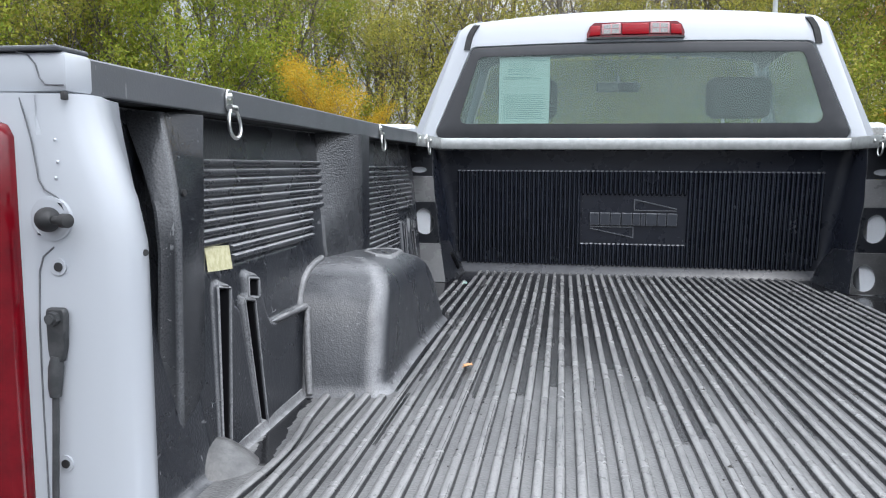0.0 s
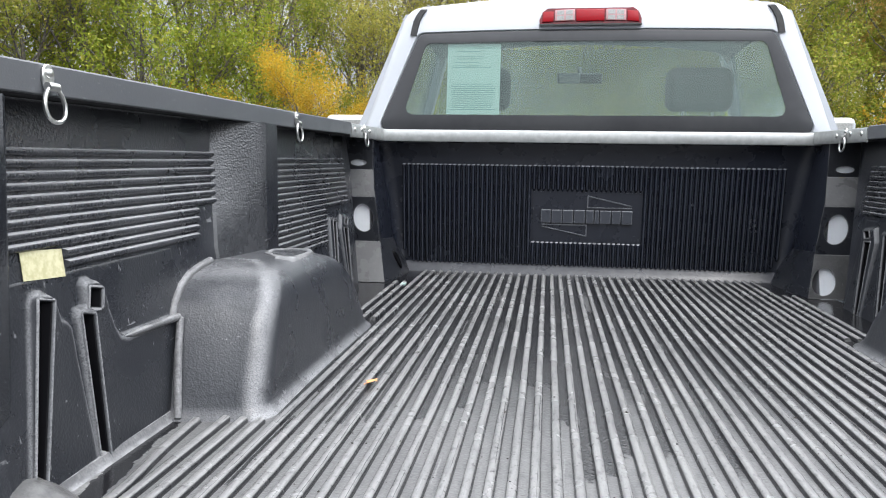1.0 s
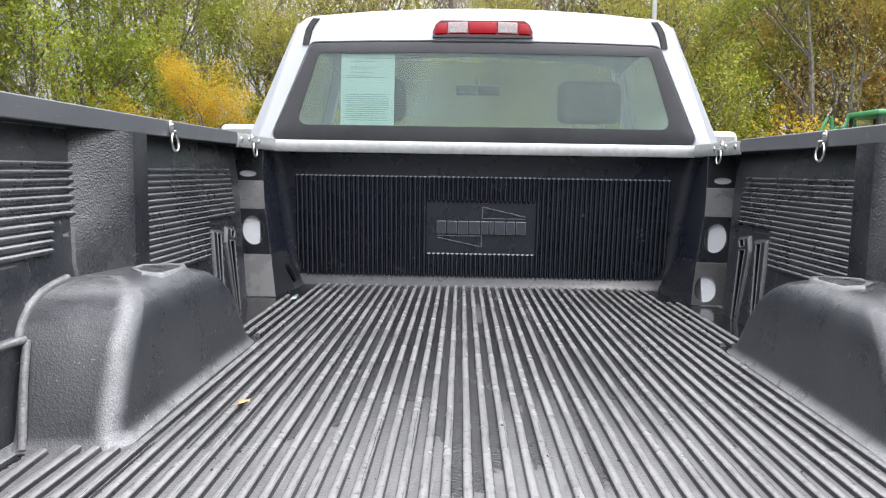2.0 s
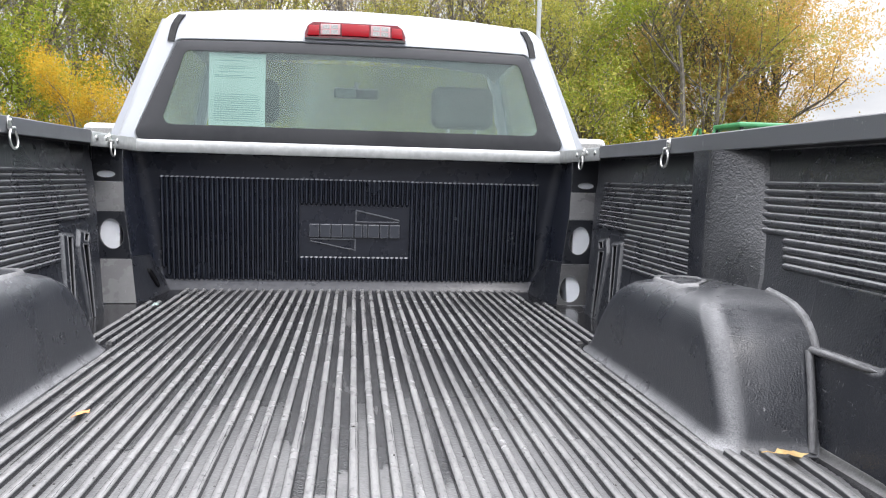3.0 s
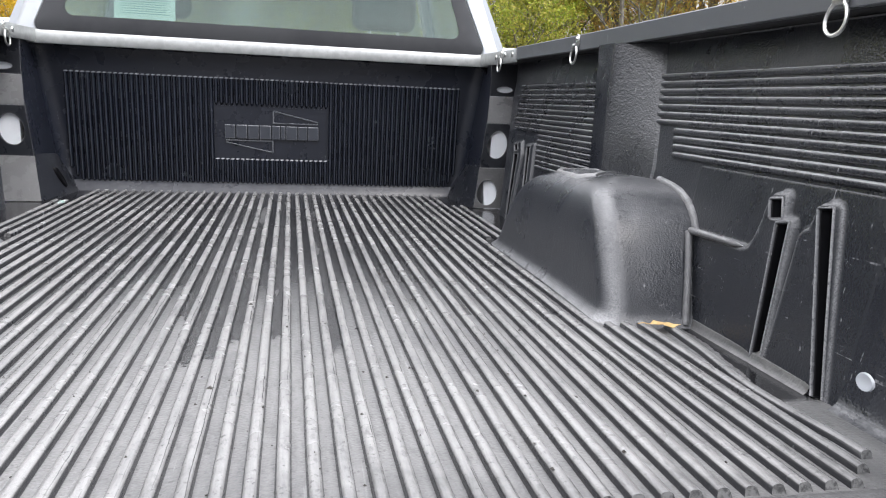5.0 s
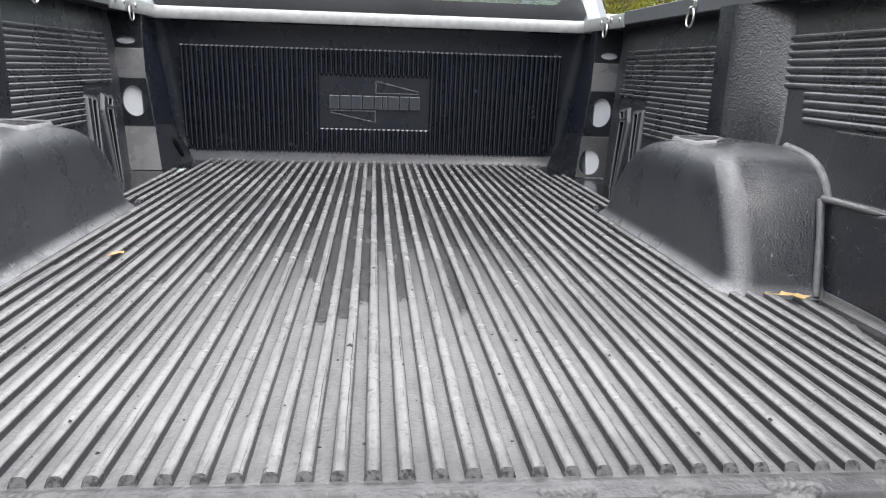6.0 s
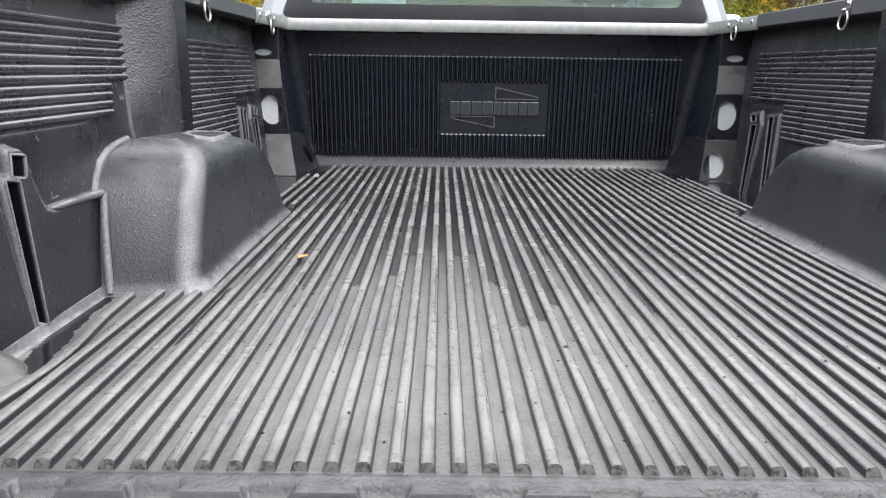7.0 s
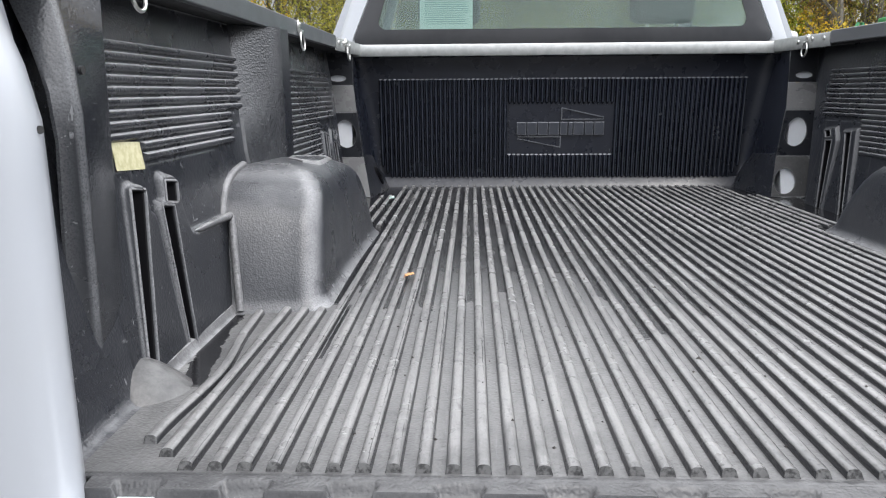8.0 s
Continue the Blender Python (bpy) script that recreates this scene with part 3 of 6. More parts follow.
def rib_profile(w_top, w_base, h, n=7):
    """Half-rounded strip in section, from the left foot over the crown to the right foot."""
    left = [(-w_base, -0.0005), (-w_base * 0.86 - w_top * 0.14, h * 0.22)]
    arc = []
    for i in range(n):
        a = math.pi - math.pi * i / (n - 1)
        arc.append((w_top * math.cos(a) * (1.0 if 0 < i < n - 1 else 1.06), h * (0.70 + 0.30 * math.sin(a) ** 0.7 if 0 < i < n - 1 else 0.70)))
    right = [(-x, z) for x, z in left[::-1]]
    return left + arc + right


def strip(bm, prof, length, steps, end, wobble=0.0):
    """A raised strip along +y with sloped ends."""
    rows = []
    for i in range(steps + 1):
        y = length * i / steps
        rows.append([(x + wobble * noise.noise((x * 3, y * 5, 1.7)), y, z) for x, z in prof])
    rows[0] = [(x, -0.004 * (1 - z / max(p[1] for p in prof)), z) for x, z in prof]
    first = [(x * 0.96, -end, -0.0005) for x, z in prof]
    last = [(x * 0.96, length + end, -0.0005) for x, z in prof]
    grid(bm, [first] + rows + [last])
    return bm


FLOOR_RIB = rib_profile(0.0066, 0.0086, 0.0105)


def outer_rib(s):
    """The outermost strip bows a little round the foot of the side wall."""
    bm = bmesh.new()
    a, b, n = 0.080, 0.574, 16
    rows = []
    for i in range(n + 1):
        y = a + (b - a) * i / n
        u = i / n
        bow = 0.727 - 0.012 * math.sin(math.pi * min(1.0, u / 0.8)) ** 2 + 0.014 * max(0.0, u - 0.4) ** 1.6 / 0.44
        rows.append([(s * (bow + x), y, z - 0.0085) for x, z in FLOOR_RIB])
    first = [(x, a - 0.003, -0.009) for x, y, z in rows[0]]
    last = [(x, b + 0.006, -0.009) for x, y, z in rows[-1]]
    grid(bm, [first] + rows + [last])
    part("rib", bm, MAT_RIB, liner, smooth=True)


def floor_ribs():
    cache = {}
    for s in (-1, 1):
        outer_rib(s)
    for k in range(-22, 23):
        x = k * PITCH
        spans = [(0.022, 2.335)] if abs(k) <= 19 else [(0.022 if abs(k) < 22 else 0.05, 0.592), (1.42, 2.335 if abs(k) < 21 else 2.05)]
        for a, b in spans:
            key = round(b - a, 3)
            if key not in cache:
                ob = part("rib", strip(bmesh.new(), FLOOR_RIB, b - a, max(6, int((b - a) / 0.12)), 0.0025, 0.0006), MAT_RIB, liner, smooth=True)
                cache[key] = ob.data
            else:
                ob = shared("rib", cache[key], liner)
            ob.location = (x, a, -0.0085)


liner_floor()
floor_ribs()


def rear_lip():
    """The floor's rear edge: a flat strip, then lobes with sunk pockets that hang over the sill."""
    bm = bmesh.new()
    box(bm, -0.79, 0.79, 0.0062, 0.0168, -0.0145, -0.0078, 0.0015, 2)
    part("rear_edge", bm, MAT_LIP, liner, smooth=True)

    def ease(v):
        v = max(0.0, min(1.0, v))
        return v * v * (3 - 2 * v)
    step = 0.110
    bm = bmesh.new()
    rows = []
    for y in (0.0066, 0.0045, 0.0025, 0.0005, -0.003, -0.008, -0.012, -0.0135, -0.0155, -0.0175, -0.019, -0.024, -0.030, -0.038, -0.046):
        hw = 0.031 - (0.006 - y) * 0.30
        row = []
        for i in range(41):
            u = -step / 2 + step * i / 40
            inside = ease((hw - abs(u)) / 0.006)
            z = -0.0080 - 0.014 * inside * ease((0.0025 - y) / 0.012)
            z -= (1 - inside) * 0.030 * ease((-0.0175 - y) / 0.005) + inside * 0.0015 * ease((-0.024 - y) / 0.02)
            row.append((u, y, z))
        rows.append(row)
    grid(bm, rows)
    first = part("rear_lobe", bm, MAT_LIP, liner, "grey scuffed lobe with a sunk pocket", 60)
    first.location = (-0.042, 0, 0)
    for i in list(range(-6, 0)) + list(range(1, 8)):
        shared("rear_lobe", first.data, liner).location = (-0.042 + i * step, 0, 0)


rear_lip()


def wall_end(z):
    """Where the side wall turns out towards the front corner post."""
    return min(2.05, 1.900 + 0.36 * max(0.0, z))


def side_panel(s):
    """Leaning side wall of the liner (s: -1 or 1) with a rounded foot and two windows for the slotted mouldings."""
    prof = [(0.778, -0.0085), (0.788, -0.0065), (0.796, 0.0), (0.801, 0.014), (wall_x(0.03), 0.03)]
    prof += [(wall_x(z), z) for z in (0.10, 0.20, 0.275, 0.34, 0.40, 0.48, 0.527)]
    n = len(prof)
    ys = [0.03, 0.12, 0.2135] + [0.2135 + 0.485 * i / 6 for i in range(1, 7)] + [0.6985 + 0.8625 * i / 10 for i in range(1, 11)] + [1.561 + 0.3375 * i / 5 for i in range(1, 6)] + [2.05]
    bm = bmesh.new()
    front = [[bm.verts.new((s * x, min(y, wall_end(z)), z)) for x, z in prof] for y in ys]
    back = [[bm.verts.new((s * (x + 0.006), min(y, wall_end(z)), z - 0.004)) for x, z in prof] for y in ys]
    for layer in (front, back):
        for i in range(len(ys) - 1):
            for j in range(n - 1):
                y, z = (ys[i] + ys[i + 1]) / 2, (prof[j][1] + prof[j + 1][1]) / 2
                if z < 0.275 and (0.2135 < y < 0.6985 or 1.561 < y < 1.8985):
                    continue
                bm.faces.new((layer[i][j], layer[i + 1][j], layer[i + 1][j + 1], layer[i][j + 1]))
    for i in range(len(ys) - 1):
        bm.faces.new((front[i][-1], front[i + 1][-1], back[i + 1][-1], back[i][-1]))
    return part("side_panel", bm, MAT_LINER, liner, smooth=True)


WALL_RIB = rib_profile(0.0042, 0.0066, 0.0075)


def wall_ribs(s):
    cache = {}

    def row(y0, y1, z):
        key = round(y1 - y0, 3)
        if key not in cache:
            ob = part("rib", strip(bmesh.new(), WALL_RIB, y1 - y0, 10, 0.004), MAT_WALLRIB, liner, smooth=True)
            cache[key] = ob.data
        else:
            ob = shared("rib", cache[key], liner)
        # strip: +y along the bed, its height towards the bed's middle, square to the leaning wall
        up = Vector((s * 0.17, 0, 1)).normalized()
        inward = Vector((-s * 1.0, 0, 0.17)).normalized()
        along = Vector((0, 1, 0))
        m = Matrix((( *[0] * 3, ),) * 3).to_4x4()
        side = along.cross(inward)
        for i in range(3):
            m[i][0], m[i][1], m[i][2] = side[i], along[i], inward[i]
        m.translation = Vector((s * wall_x(z), y0, z))
        ob.matrix_basis = m

    for i in range(11):
        z = 0.452 - i * 0.0162
        y1 = 0.940 - 0.0045 * i if i < 7 else 0.828 - 0.006 * (i - 7)
        y0 = (0.248 if s < 0 else 0.205) if (i < 9 or s > 0) else 0.400
        row(y0, y1, z)
    for i in range(17):
        z = 0.440 - i * 0.0158
        row(1.15, 1.952 - 0.0025 * i if i < 10 else 1.668 - 0.006 * (i - 10), z)


def mid_pillar(s):
    bm = bmesh.new()
    rows = []
    for z in (0.19, 0.26, 0.34, 0.42, 0.50, 0.527):
        o = wall_x(z) + 0.004
        e = 0.872 + 0.30 * max(0.0, z - 0.26)
        plan = [(o, e), (o - 0.010, e + 0.006), (0.808, 1.038), (0.802, 1.048), (0.800, 1.060), (0.801, 1.135), (0.806, 1.146), (o, 1.165)]
        rows.append([(s * x, y, z) for x, y in plan])
    grid(bm, [r[:5] for r in rows])
    face = part("pillar", bm, MAT_GRAIN, liner, "coarse-grained box pillar", True)
    bm = bmesh.new()
    grid(bm, [r[4:] for r in rows])
    part("pillar_bevel", bm, MAT_LINER, face, "smooth black bevel", True)
    return face


def rear_pillar(s):
    """Liner's rear edge: a flange that flares out towards the rail, a ridge, and the grained pillar face."""
    bm = bmesh.new()
    rows = []
    for z in (-0.006, 0.05, 0.12, 0.20, 0.28, 0.33, 0.36, 0.385, 0.41, 0.44, 0.47, 0.50, 0.5225):
        e = float(np.interp(z, (-0.006, 0.2, 0.33, 0.38, 0.43, 0.53), (0.843, 0.836, 0.829, 0.833, 0.850, 0.897)))
        r = float(np.interp(z, (-0.006, 0.36, 0.42, 0.52), (0.815, 0.8065, 0.816, 0.845)))
        f = (0.242 if s < 0 else 0.192) + 0.05 * max(0.0, z)
        g = 0.014 if s < 0 else 0.0
        b = 0.20 * max(0.0, z - 0.37)
        plan = [(0.94, f), (0.832, f), (0.823, f - 0.005), (0.819, f - 0.014), (r + 0.001, 0.150 + g + b), (r, 0.142 + g + b), (r + 0.002, 0.136 + g + b), (r + 0.006, 0.133 + g + b), (e - 0.004, 0.121 + g + b), (e, 0.121 + g + b), (e + 0.003, 0.125 + g + b), (e + 0.004, 0.150 + g + b), (0.94, 0.16 + g + b)]
        rows.append([(s * x, y, z) for x, y in plan])
    lay = bm.verts.layers.float.new("wear_sheen")
    vs = grid(bm, rows)
    bm.faces.new(vs[-1])
    # ridge and flange edges worn; the upper flange's sky reflection is painted pale
    for row in vs:
        for j, v in enumerate(row):
            v[lay] = 0.7 if j in (5, 6) else 0.35 if j in (8, 9) else 0.3 if j == 7 and v.co.z > 0.36 else 0.0
    ob = part("rear_pillar", bm, MAT_POST, liner, smooth=30)
    bm = bmesh.new()
    tube(bm, [(s * 0.822, 0.182, 0.41), (s * 0.8125, 0.182, 0.41)], 0.005, 12)
    part("screw_hole", bm, MAT_RUBBER, ob, smooth=True)
    return ob


def corner_gusset(s):
    """Rounded cone where the rear pillar meets the floor."""
    bm = bmesh.new()
    rows = []
    for t in (-0.06, 0.0, 0.1, 0.25, 0.45, 0.65, 0.82, 0.94, 1.0):
        r = 0.080 * max(0.0, 1 - max(0.0, t)) ** 0.62 + 0.004 + (0.012 if t < 0 else 0.0)
        z = -0.0083 + 0.046 * max(0.0, t)
        rows.append([(s * (0.824 - r * math.cos(a)), 0.236 + r * math.sin(a) * 0.82, z) for a in [math.pi * (-0.5 + i / 12) for i in range(13)]])
    grid(bm, rows)
    return part("gusset", bm, MAT_FOOT, liner, smooth=True)


def wheel_box(s):
    """Moulded cover over the wheel arch: loops stacked from the floor to the top."""
    bm = bmesh.new()
    rows = []

    def along(table, z):
        for (z0, v0), (z1, v1) in zip(table, table[1:]):
            if z <= z1:
                return v0 + (v1 - v0) * (z - z0) / (z1 - z0)
        return table[-1][1]

    rear = [(-0.01, 0.602), (0.10, 0.630), (0.155, 0.650), (0.185, 0.676), (0.205, 0.706), (0.220, 0.745), (0.229, 0.790), (0.233, 0.840)]
    front = [(-0.01, 1.425), (0.08, 1.372), (0.14, 1.325), (0.185, 1.262), (0.205, 1.215), (0.220, 1.155), (0.229, 1.095), (0.233, 1.04)]
    inner = [(-0.01, 0.633), (0.05, 0.637), (0.12, 0.644), (0.16, 0.650), (0.185, 0.657), (0.205, 0.671), (0.220, 0.694), (0.229, 0.718), (0.233, 0.748)]
    for z in (-0.008, -0.003, 0.004, 0.014, 0.03, 0.06, 0.09, 0.12, 0.145, 0.165, 0.180, 0.193, 0.204, 0.213, 0.220, 0.226, 0.230, 0.233):
        flare = 0.013 * max(0.0, 1 - (z + 0.008) / 0.03) ** 2
        xi = along(inner, z) - flare
        yr = along(rear, z) - flare
        yf = along(front, z) + flare
        o = wall_x(max(z, 0)) + 0.004
        r = 0.050 - 0.10 * max(0.0, z - 0.14)
        rf = 0.10 - 0.2 * max(0.0, z - 0.14)
        rx = min(rf, (o - xi) * 0.9)
        yw, yr = yr, yr + float(np.interp(z, (0.03, 0.115, 0.20, 0.225, 0.24), (0.0, 0.028, 0.052, 0.055, 0.03)))
        loop = [(o + (xi + r - o) * i / 5, yw + (yr - yw) * i / 5 - 0.022 * (1 - i / 5) * max(0.0, 1 - z / 0.15)) for i in range(5)]
        loop += [(xi + r - r * math.sin(a), yr + r - r * math.cos(a)) for a in [math.pi / 2 * i / 9 for i in range(10)]]
        loop += [(xi + 0.005 * math.sin(math.pi * i / 12), yr + r + (yf - rf - r - yr) * i / 12) for i in range(1, 12)]
        loop += [(xi + rx - rx * math.cos(a), yf - rf + rf * math.sin(a)) for a in [math.pi / 2 * i / 9 for i in range(10)]]
        loop += [(xi + rx + (o - xi - rx) * i / 4, yf) for i in range(1, 5)]
        rows.append([(s * x, y, z) for x, y in loop])
    last = rows[-1]
    n = len(last)
    cx = s * (wall_x(0.2) + 0.004)
    for f in (0.5, 1.0):
        rows.append([(x + (cx - x) * f, y, z + 0.001 * f) for x, y, z in last])
    lay = bm.verts.layers.float.new("wear_sheen")
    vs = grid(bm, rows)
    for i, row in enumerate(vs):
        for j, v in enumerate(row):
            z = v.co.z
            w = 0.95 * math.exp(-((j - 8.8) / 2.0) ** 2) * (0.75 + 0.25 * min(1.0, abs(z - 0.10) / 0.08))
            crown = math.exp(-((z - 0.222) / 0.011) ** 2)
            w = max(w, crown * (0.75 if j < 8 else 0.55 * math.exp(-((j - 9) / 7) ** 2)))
            # left band is scuffing; the right one paints in the corner's sheen
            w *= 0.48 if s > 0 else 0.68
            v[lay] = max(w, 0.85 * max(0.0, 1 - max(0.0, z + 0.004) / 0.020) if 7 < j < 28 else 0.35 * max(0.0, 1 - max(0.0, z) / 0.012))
    cover = part("wheel_box", bm, MAT_ARCH, liner, "rounded wheel arch cover, edges pale with scuffs and painted sheen", True)
    # moulded fillets where the cover meets the side wall and the lower panel; their pale tone paints in reflected light
    bm = bmesh.new()
    tube(bm, [(s * (wall_x(z) - 0.001), along(rear, z) + 0.003, z) for z in (0.150, 0.165, 0.180, 0.193, 0.204, 0.213, 0.220, 0.226, 0.230, 0.234)], 0.009, 10)
    part("fillet", bm, MAT_BEAD, cover, smooth=True)
    bm = bmesh.new()
    tube(bm, [(s * (wall_x(z) - 0.022), along(rear, z) - 0.004 - 0.022 * max(0.0, 1 - z / 0.15), z) for z in (-0.004, 0.03, 0.06, 0.09, 0.12, 0.145, 0.158)], 0.007, 10)
    part("fillet", bm, MAT_BEAD, cover, smooth=True)
    bm = bmesh.new()
    tube(bm, [(s * (wall_x(0.161) - d), y, 0.1605) for y, d in ((0.645, 0.020), (0.60, 0.018), (0.55, 0.016), (0.510, 0.014), (0.492, 0.010))], 0.006, 10, radii=[0.007, 0.006, 0.006, 0.005, 0.001])
    part("fillet", bm, MAT_BEAD, cover, smooth=True)

    # hand pocket near the top's front end
    def top_z(y):
        for (z0, y0), (z1, y1) in zip(front, front[1:]):
            if y >= y1:
                return z0 + (z1 - z0) * (y0 - y) / (y0 - y1)
        return 0.233

    def surf(x, y):
        z = 0.233
        for (z0, x0), (z1, x1) in zip(inner, inner[1:]):
            if x <= x1:
                z = z0 + (z1 - z0) * (x - x0) / (x1 - x0)
                break
        return min(top_z(y), z)

    rim = [(0.742, 1.200), (0.757, 1.228), (0.785, 1.218), (0.812, 1.160), (0.806, 1.115), (0.770, 1.080), (0.745, 1.10)]

    def ring(f, dz):
        pts = [(0.742 + (x - 0.777) * f * 1.15, 1.035 + (y - 1.155) * f * 1.25) for x, y in rim]
        return [(s * x, y, surf(x, y) + dz) for x, y in pts]
    bm = bmesh.new()
    grid(bm, [ring(1.12, -0.003), ring(1.04, 0.0035), ring(0.92, 0.0050), ring(0.80, 0.002)], False, True)
    part("pocket_rim", bm, MAT_BEAD, cover, smooth=True)
    bm = bmesh.new()
    vs = grid(bm, [ring(0.84, 0.0024), ring(0.4, 0.0020)], False, True)
    bm.faces.new(vs[-1])
    part("pocket", bm, MAT_LINER, cover, smooth=True)
    return cover


def lower_panels(s):
    """Raised lower side panels with upright slots for dividing boards, and the coved foot below them."""
    bm = bmesh.new()
    rows = []
    for i in range(17):
        y = 0.262 + (0.592 - 0.262) * i / 16
        rows.append([(s * x, y, z) for x, z in ((0.781, -0.0088), (0.783, -0.0078), (0.787, -0.0050), (0.790, 0.000), (0.793, 0.006), (0.812, 0.010))])
    grid(bm, rows)
    part("coved_foot", bm, MAT_BEAD if s < 0 else MAT_FOOT, liner, "pale rubbed foot of the side wall", True)

    def near_line(z):
        return 0.248 + 0.314 * max(0.0, z)

    def box_line(z):
        return 0.392 + 0.067 * max(0.0, z) if z < 0.218 else 0.430 + 0.16 * (z - 0.222)

    def proud(y, z):
        """Each panel rises towards the slot at its rear edge; behind the slot the wall is flush again."""
        a, b = box_line(z), near_line(z)
        if y > a:
            p = 0.014 + 0.009 * math.exp(-(y - a) / 0.05)
        elif y > b:
            p = 0.009 + 0.012 * ((a - y) / (a - b)) ** 1.5
        else:
            p = 0.009 * math.exp(-(b - y) / 0.014)
        return p * (0.36 + 0.64 * min(1.0, max(0.0, z) / 0.24))

    near_panel = [(0.385, -0.03), (0.376, 0.205), (0.366, 0.216), (0.352, 0.222), (0.344, 0.246), (0.337, 0.258), (0.324, 0.264), (0.308, 0.262), (0.300, 0.252), (0.222, -0.03)]
    box_panel = [(0.70, -0.03), (0.70, 0.161), (0.498, 0.163), (0.482, 0.168), (0.473, 0.184), (0.454, 0.240), (0.447, 0.255), (0.438, 0.263), (0.424, 0.264), (0.416, 0.257), (0.411, 0.226), (0.393, 0.224), (0.388, 0.212), (0.372, -0.03)]
    near_slot = [(0.331, 0.248), (0.322, 0.250), (0.243, -0.008), (0.254, -0.008)]
    upper_slot = [(0.440, 0.247), (0.431, 0.249), (0.421, 0.222), (0.431, 0.220)]
    main_slot = [(0.412, 0.213), (0.402, 0.215), (0.386, -0.008), (0.399, -0.008)]
    wall_relief("slot_panel", s, np.linspace(0.212, 0.70, 164), np.linspace(-0.010, 0.280, 98), [near_panel, box_panel], [near_slot, upper_slot, main_slot], proud, 0.0020, MAT_MOULD, liner, "raised lower panel with two upright slots")

    near_lip = [(1.758, 0.252), (1.664, 0.262), (1.588, -0.03), (1.665, -0.03)]
    far_lip = [(1.890, 0.250), (1.802, 0.262), (1.772, 0.216), (1.755, -0.03), (1.815, -0.03), (1.878, 0.210)]
    wall_relief("slot_panel", s, np.linspace(1.56, 1.90, 104), np.linspace(-0.010, 0.280, 84), [near_lip, far_lip], [[(1.728, 0.242), (1.698, 0.246), (1.626, -0.008), (1.644, -0.008)], [(1.866, 0.242), (1.836, 0.246), (1.822, 0.228), (1.852, 0.224)], [(1.848, 0.211), (1.808, 0.214), (1.776, -0.008), (1.796, -0.008)]], lambda y, z: 0.006 + 0.02 * max(0.0, z), 0.0018, MAT_MOULD, liner)


def crease(z):
    """Half width of the bulkhead field up to its rounded outer crease."""
    return 0.750 + 0.145 * z


def front_panel():
    bm = bmesh.new()
    rows = []
    for z, dy in ((-0.0085, -0.038), (-0.003, -0.034), (0.010, -0.022), (0.022, -0.010), (0.030, -0.002), (0.10, 0), (0.20, 0), (0.30, 0), (0.44, 0), (0.49, -0.004), (0.512, -0.016), (0.518, -0.05)):
        c = crease(max(0.0, z))
        half = [(c - 0.042, 0.0), (c - 0.028, -0.001), (c - 0.016, -0.005), (c - 0.007, -0.012), (c, -0.021), (c + 0.004, -0.032)]
        row = [(-x, d) for x, d in half[::-1]] + [(0.0, 0.0)] + half
        rows.append([(x, front_y(z) + min(dy, 0) + d, z) for x, d in row])
    grid(bm, rows)
    return part("front_panel", bm, MAT_PANEL, liner, "bulkhead panel with a wide field of upright ribs", True)


def front_ribs():
    n, pitch = 79, 1.478 / 79
    cache = {}

    def rib(x, z0, z1):
        key = round(z1 - z0, 3)
        if key not in cache:
            bm = bmesh.new()
            w, h, L = pitch * 0.47, 0.015, z1 - z0
            prof = [(-w, 0.0), (-w * 0.42, h * 0.78), (0.0, h), (w * 0.42, h * 0.78), (w, 0.0)]
            rows = [[(x2, v, 0.0) for x2, v in prof], [(x2, v, L) for x2, v in prof]]
            tip0 = [(x2 * 0.3, 0.0, -0.012) for x2, v in prof]
            tip1 = [(x2 * 0.9, 0.0, L + 0.005) for x2, v in prof]
            grid(bm, [tip0] + rows + [tip1])
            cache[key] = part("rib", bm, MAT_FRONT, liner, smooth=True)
            ob = cache[key]
            cache[key] = ob.data
        else:
            ob = shared("rib", cache[key], liner)
        lean = math.atan(0.075)
        ob.matrix_basis = Matrix.Translation((x, front_y(z0) + 0.001, z0)) @ Matrix.Rotation(lean, 4, "X") @ Matrix.Diagonal((1, -1, 1, 1))

    for i in range(n):
        x = -0.739 + pitch * (i + 0.5)
        if abs(x) < 0.208:
            rib(x, 0.338, 0.427)
            rib(x, 0.034, 0.122)
        else:
            rib(x, 0.034 if abs(x) < 0.70 else 0.034 + (abs(x) - 0.70) * 1.6, 0.427)


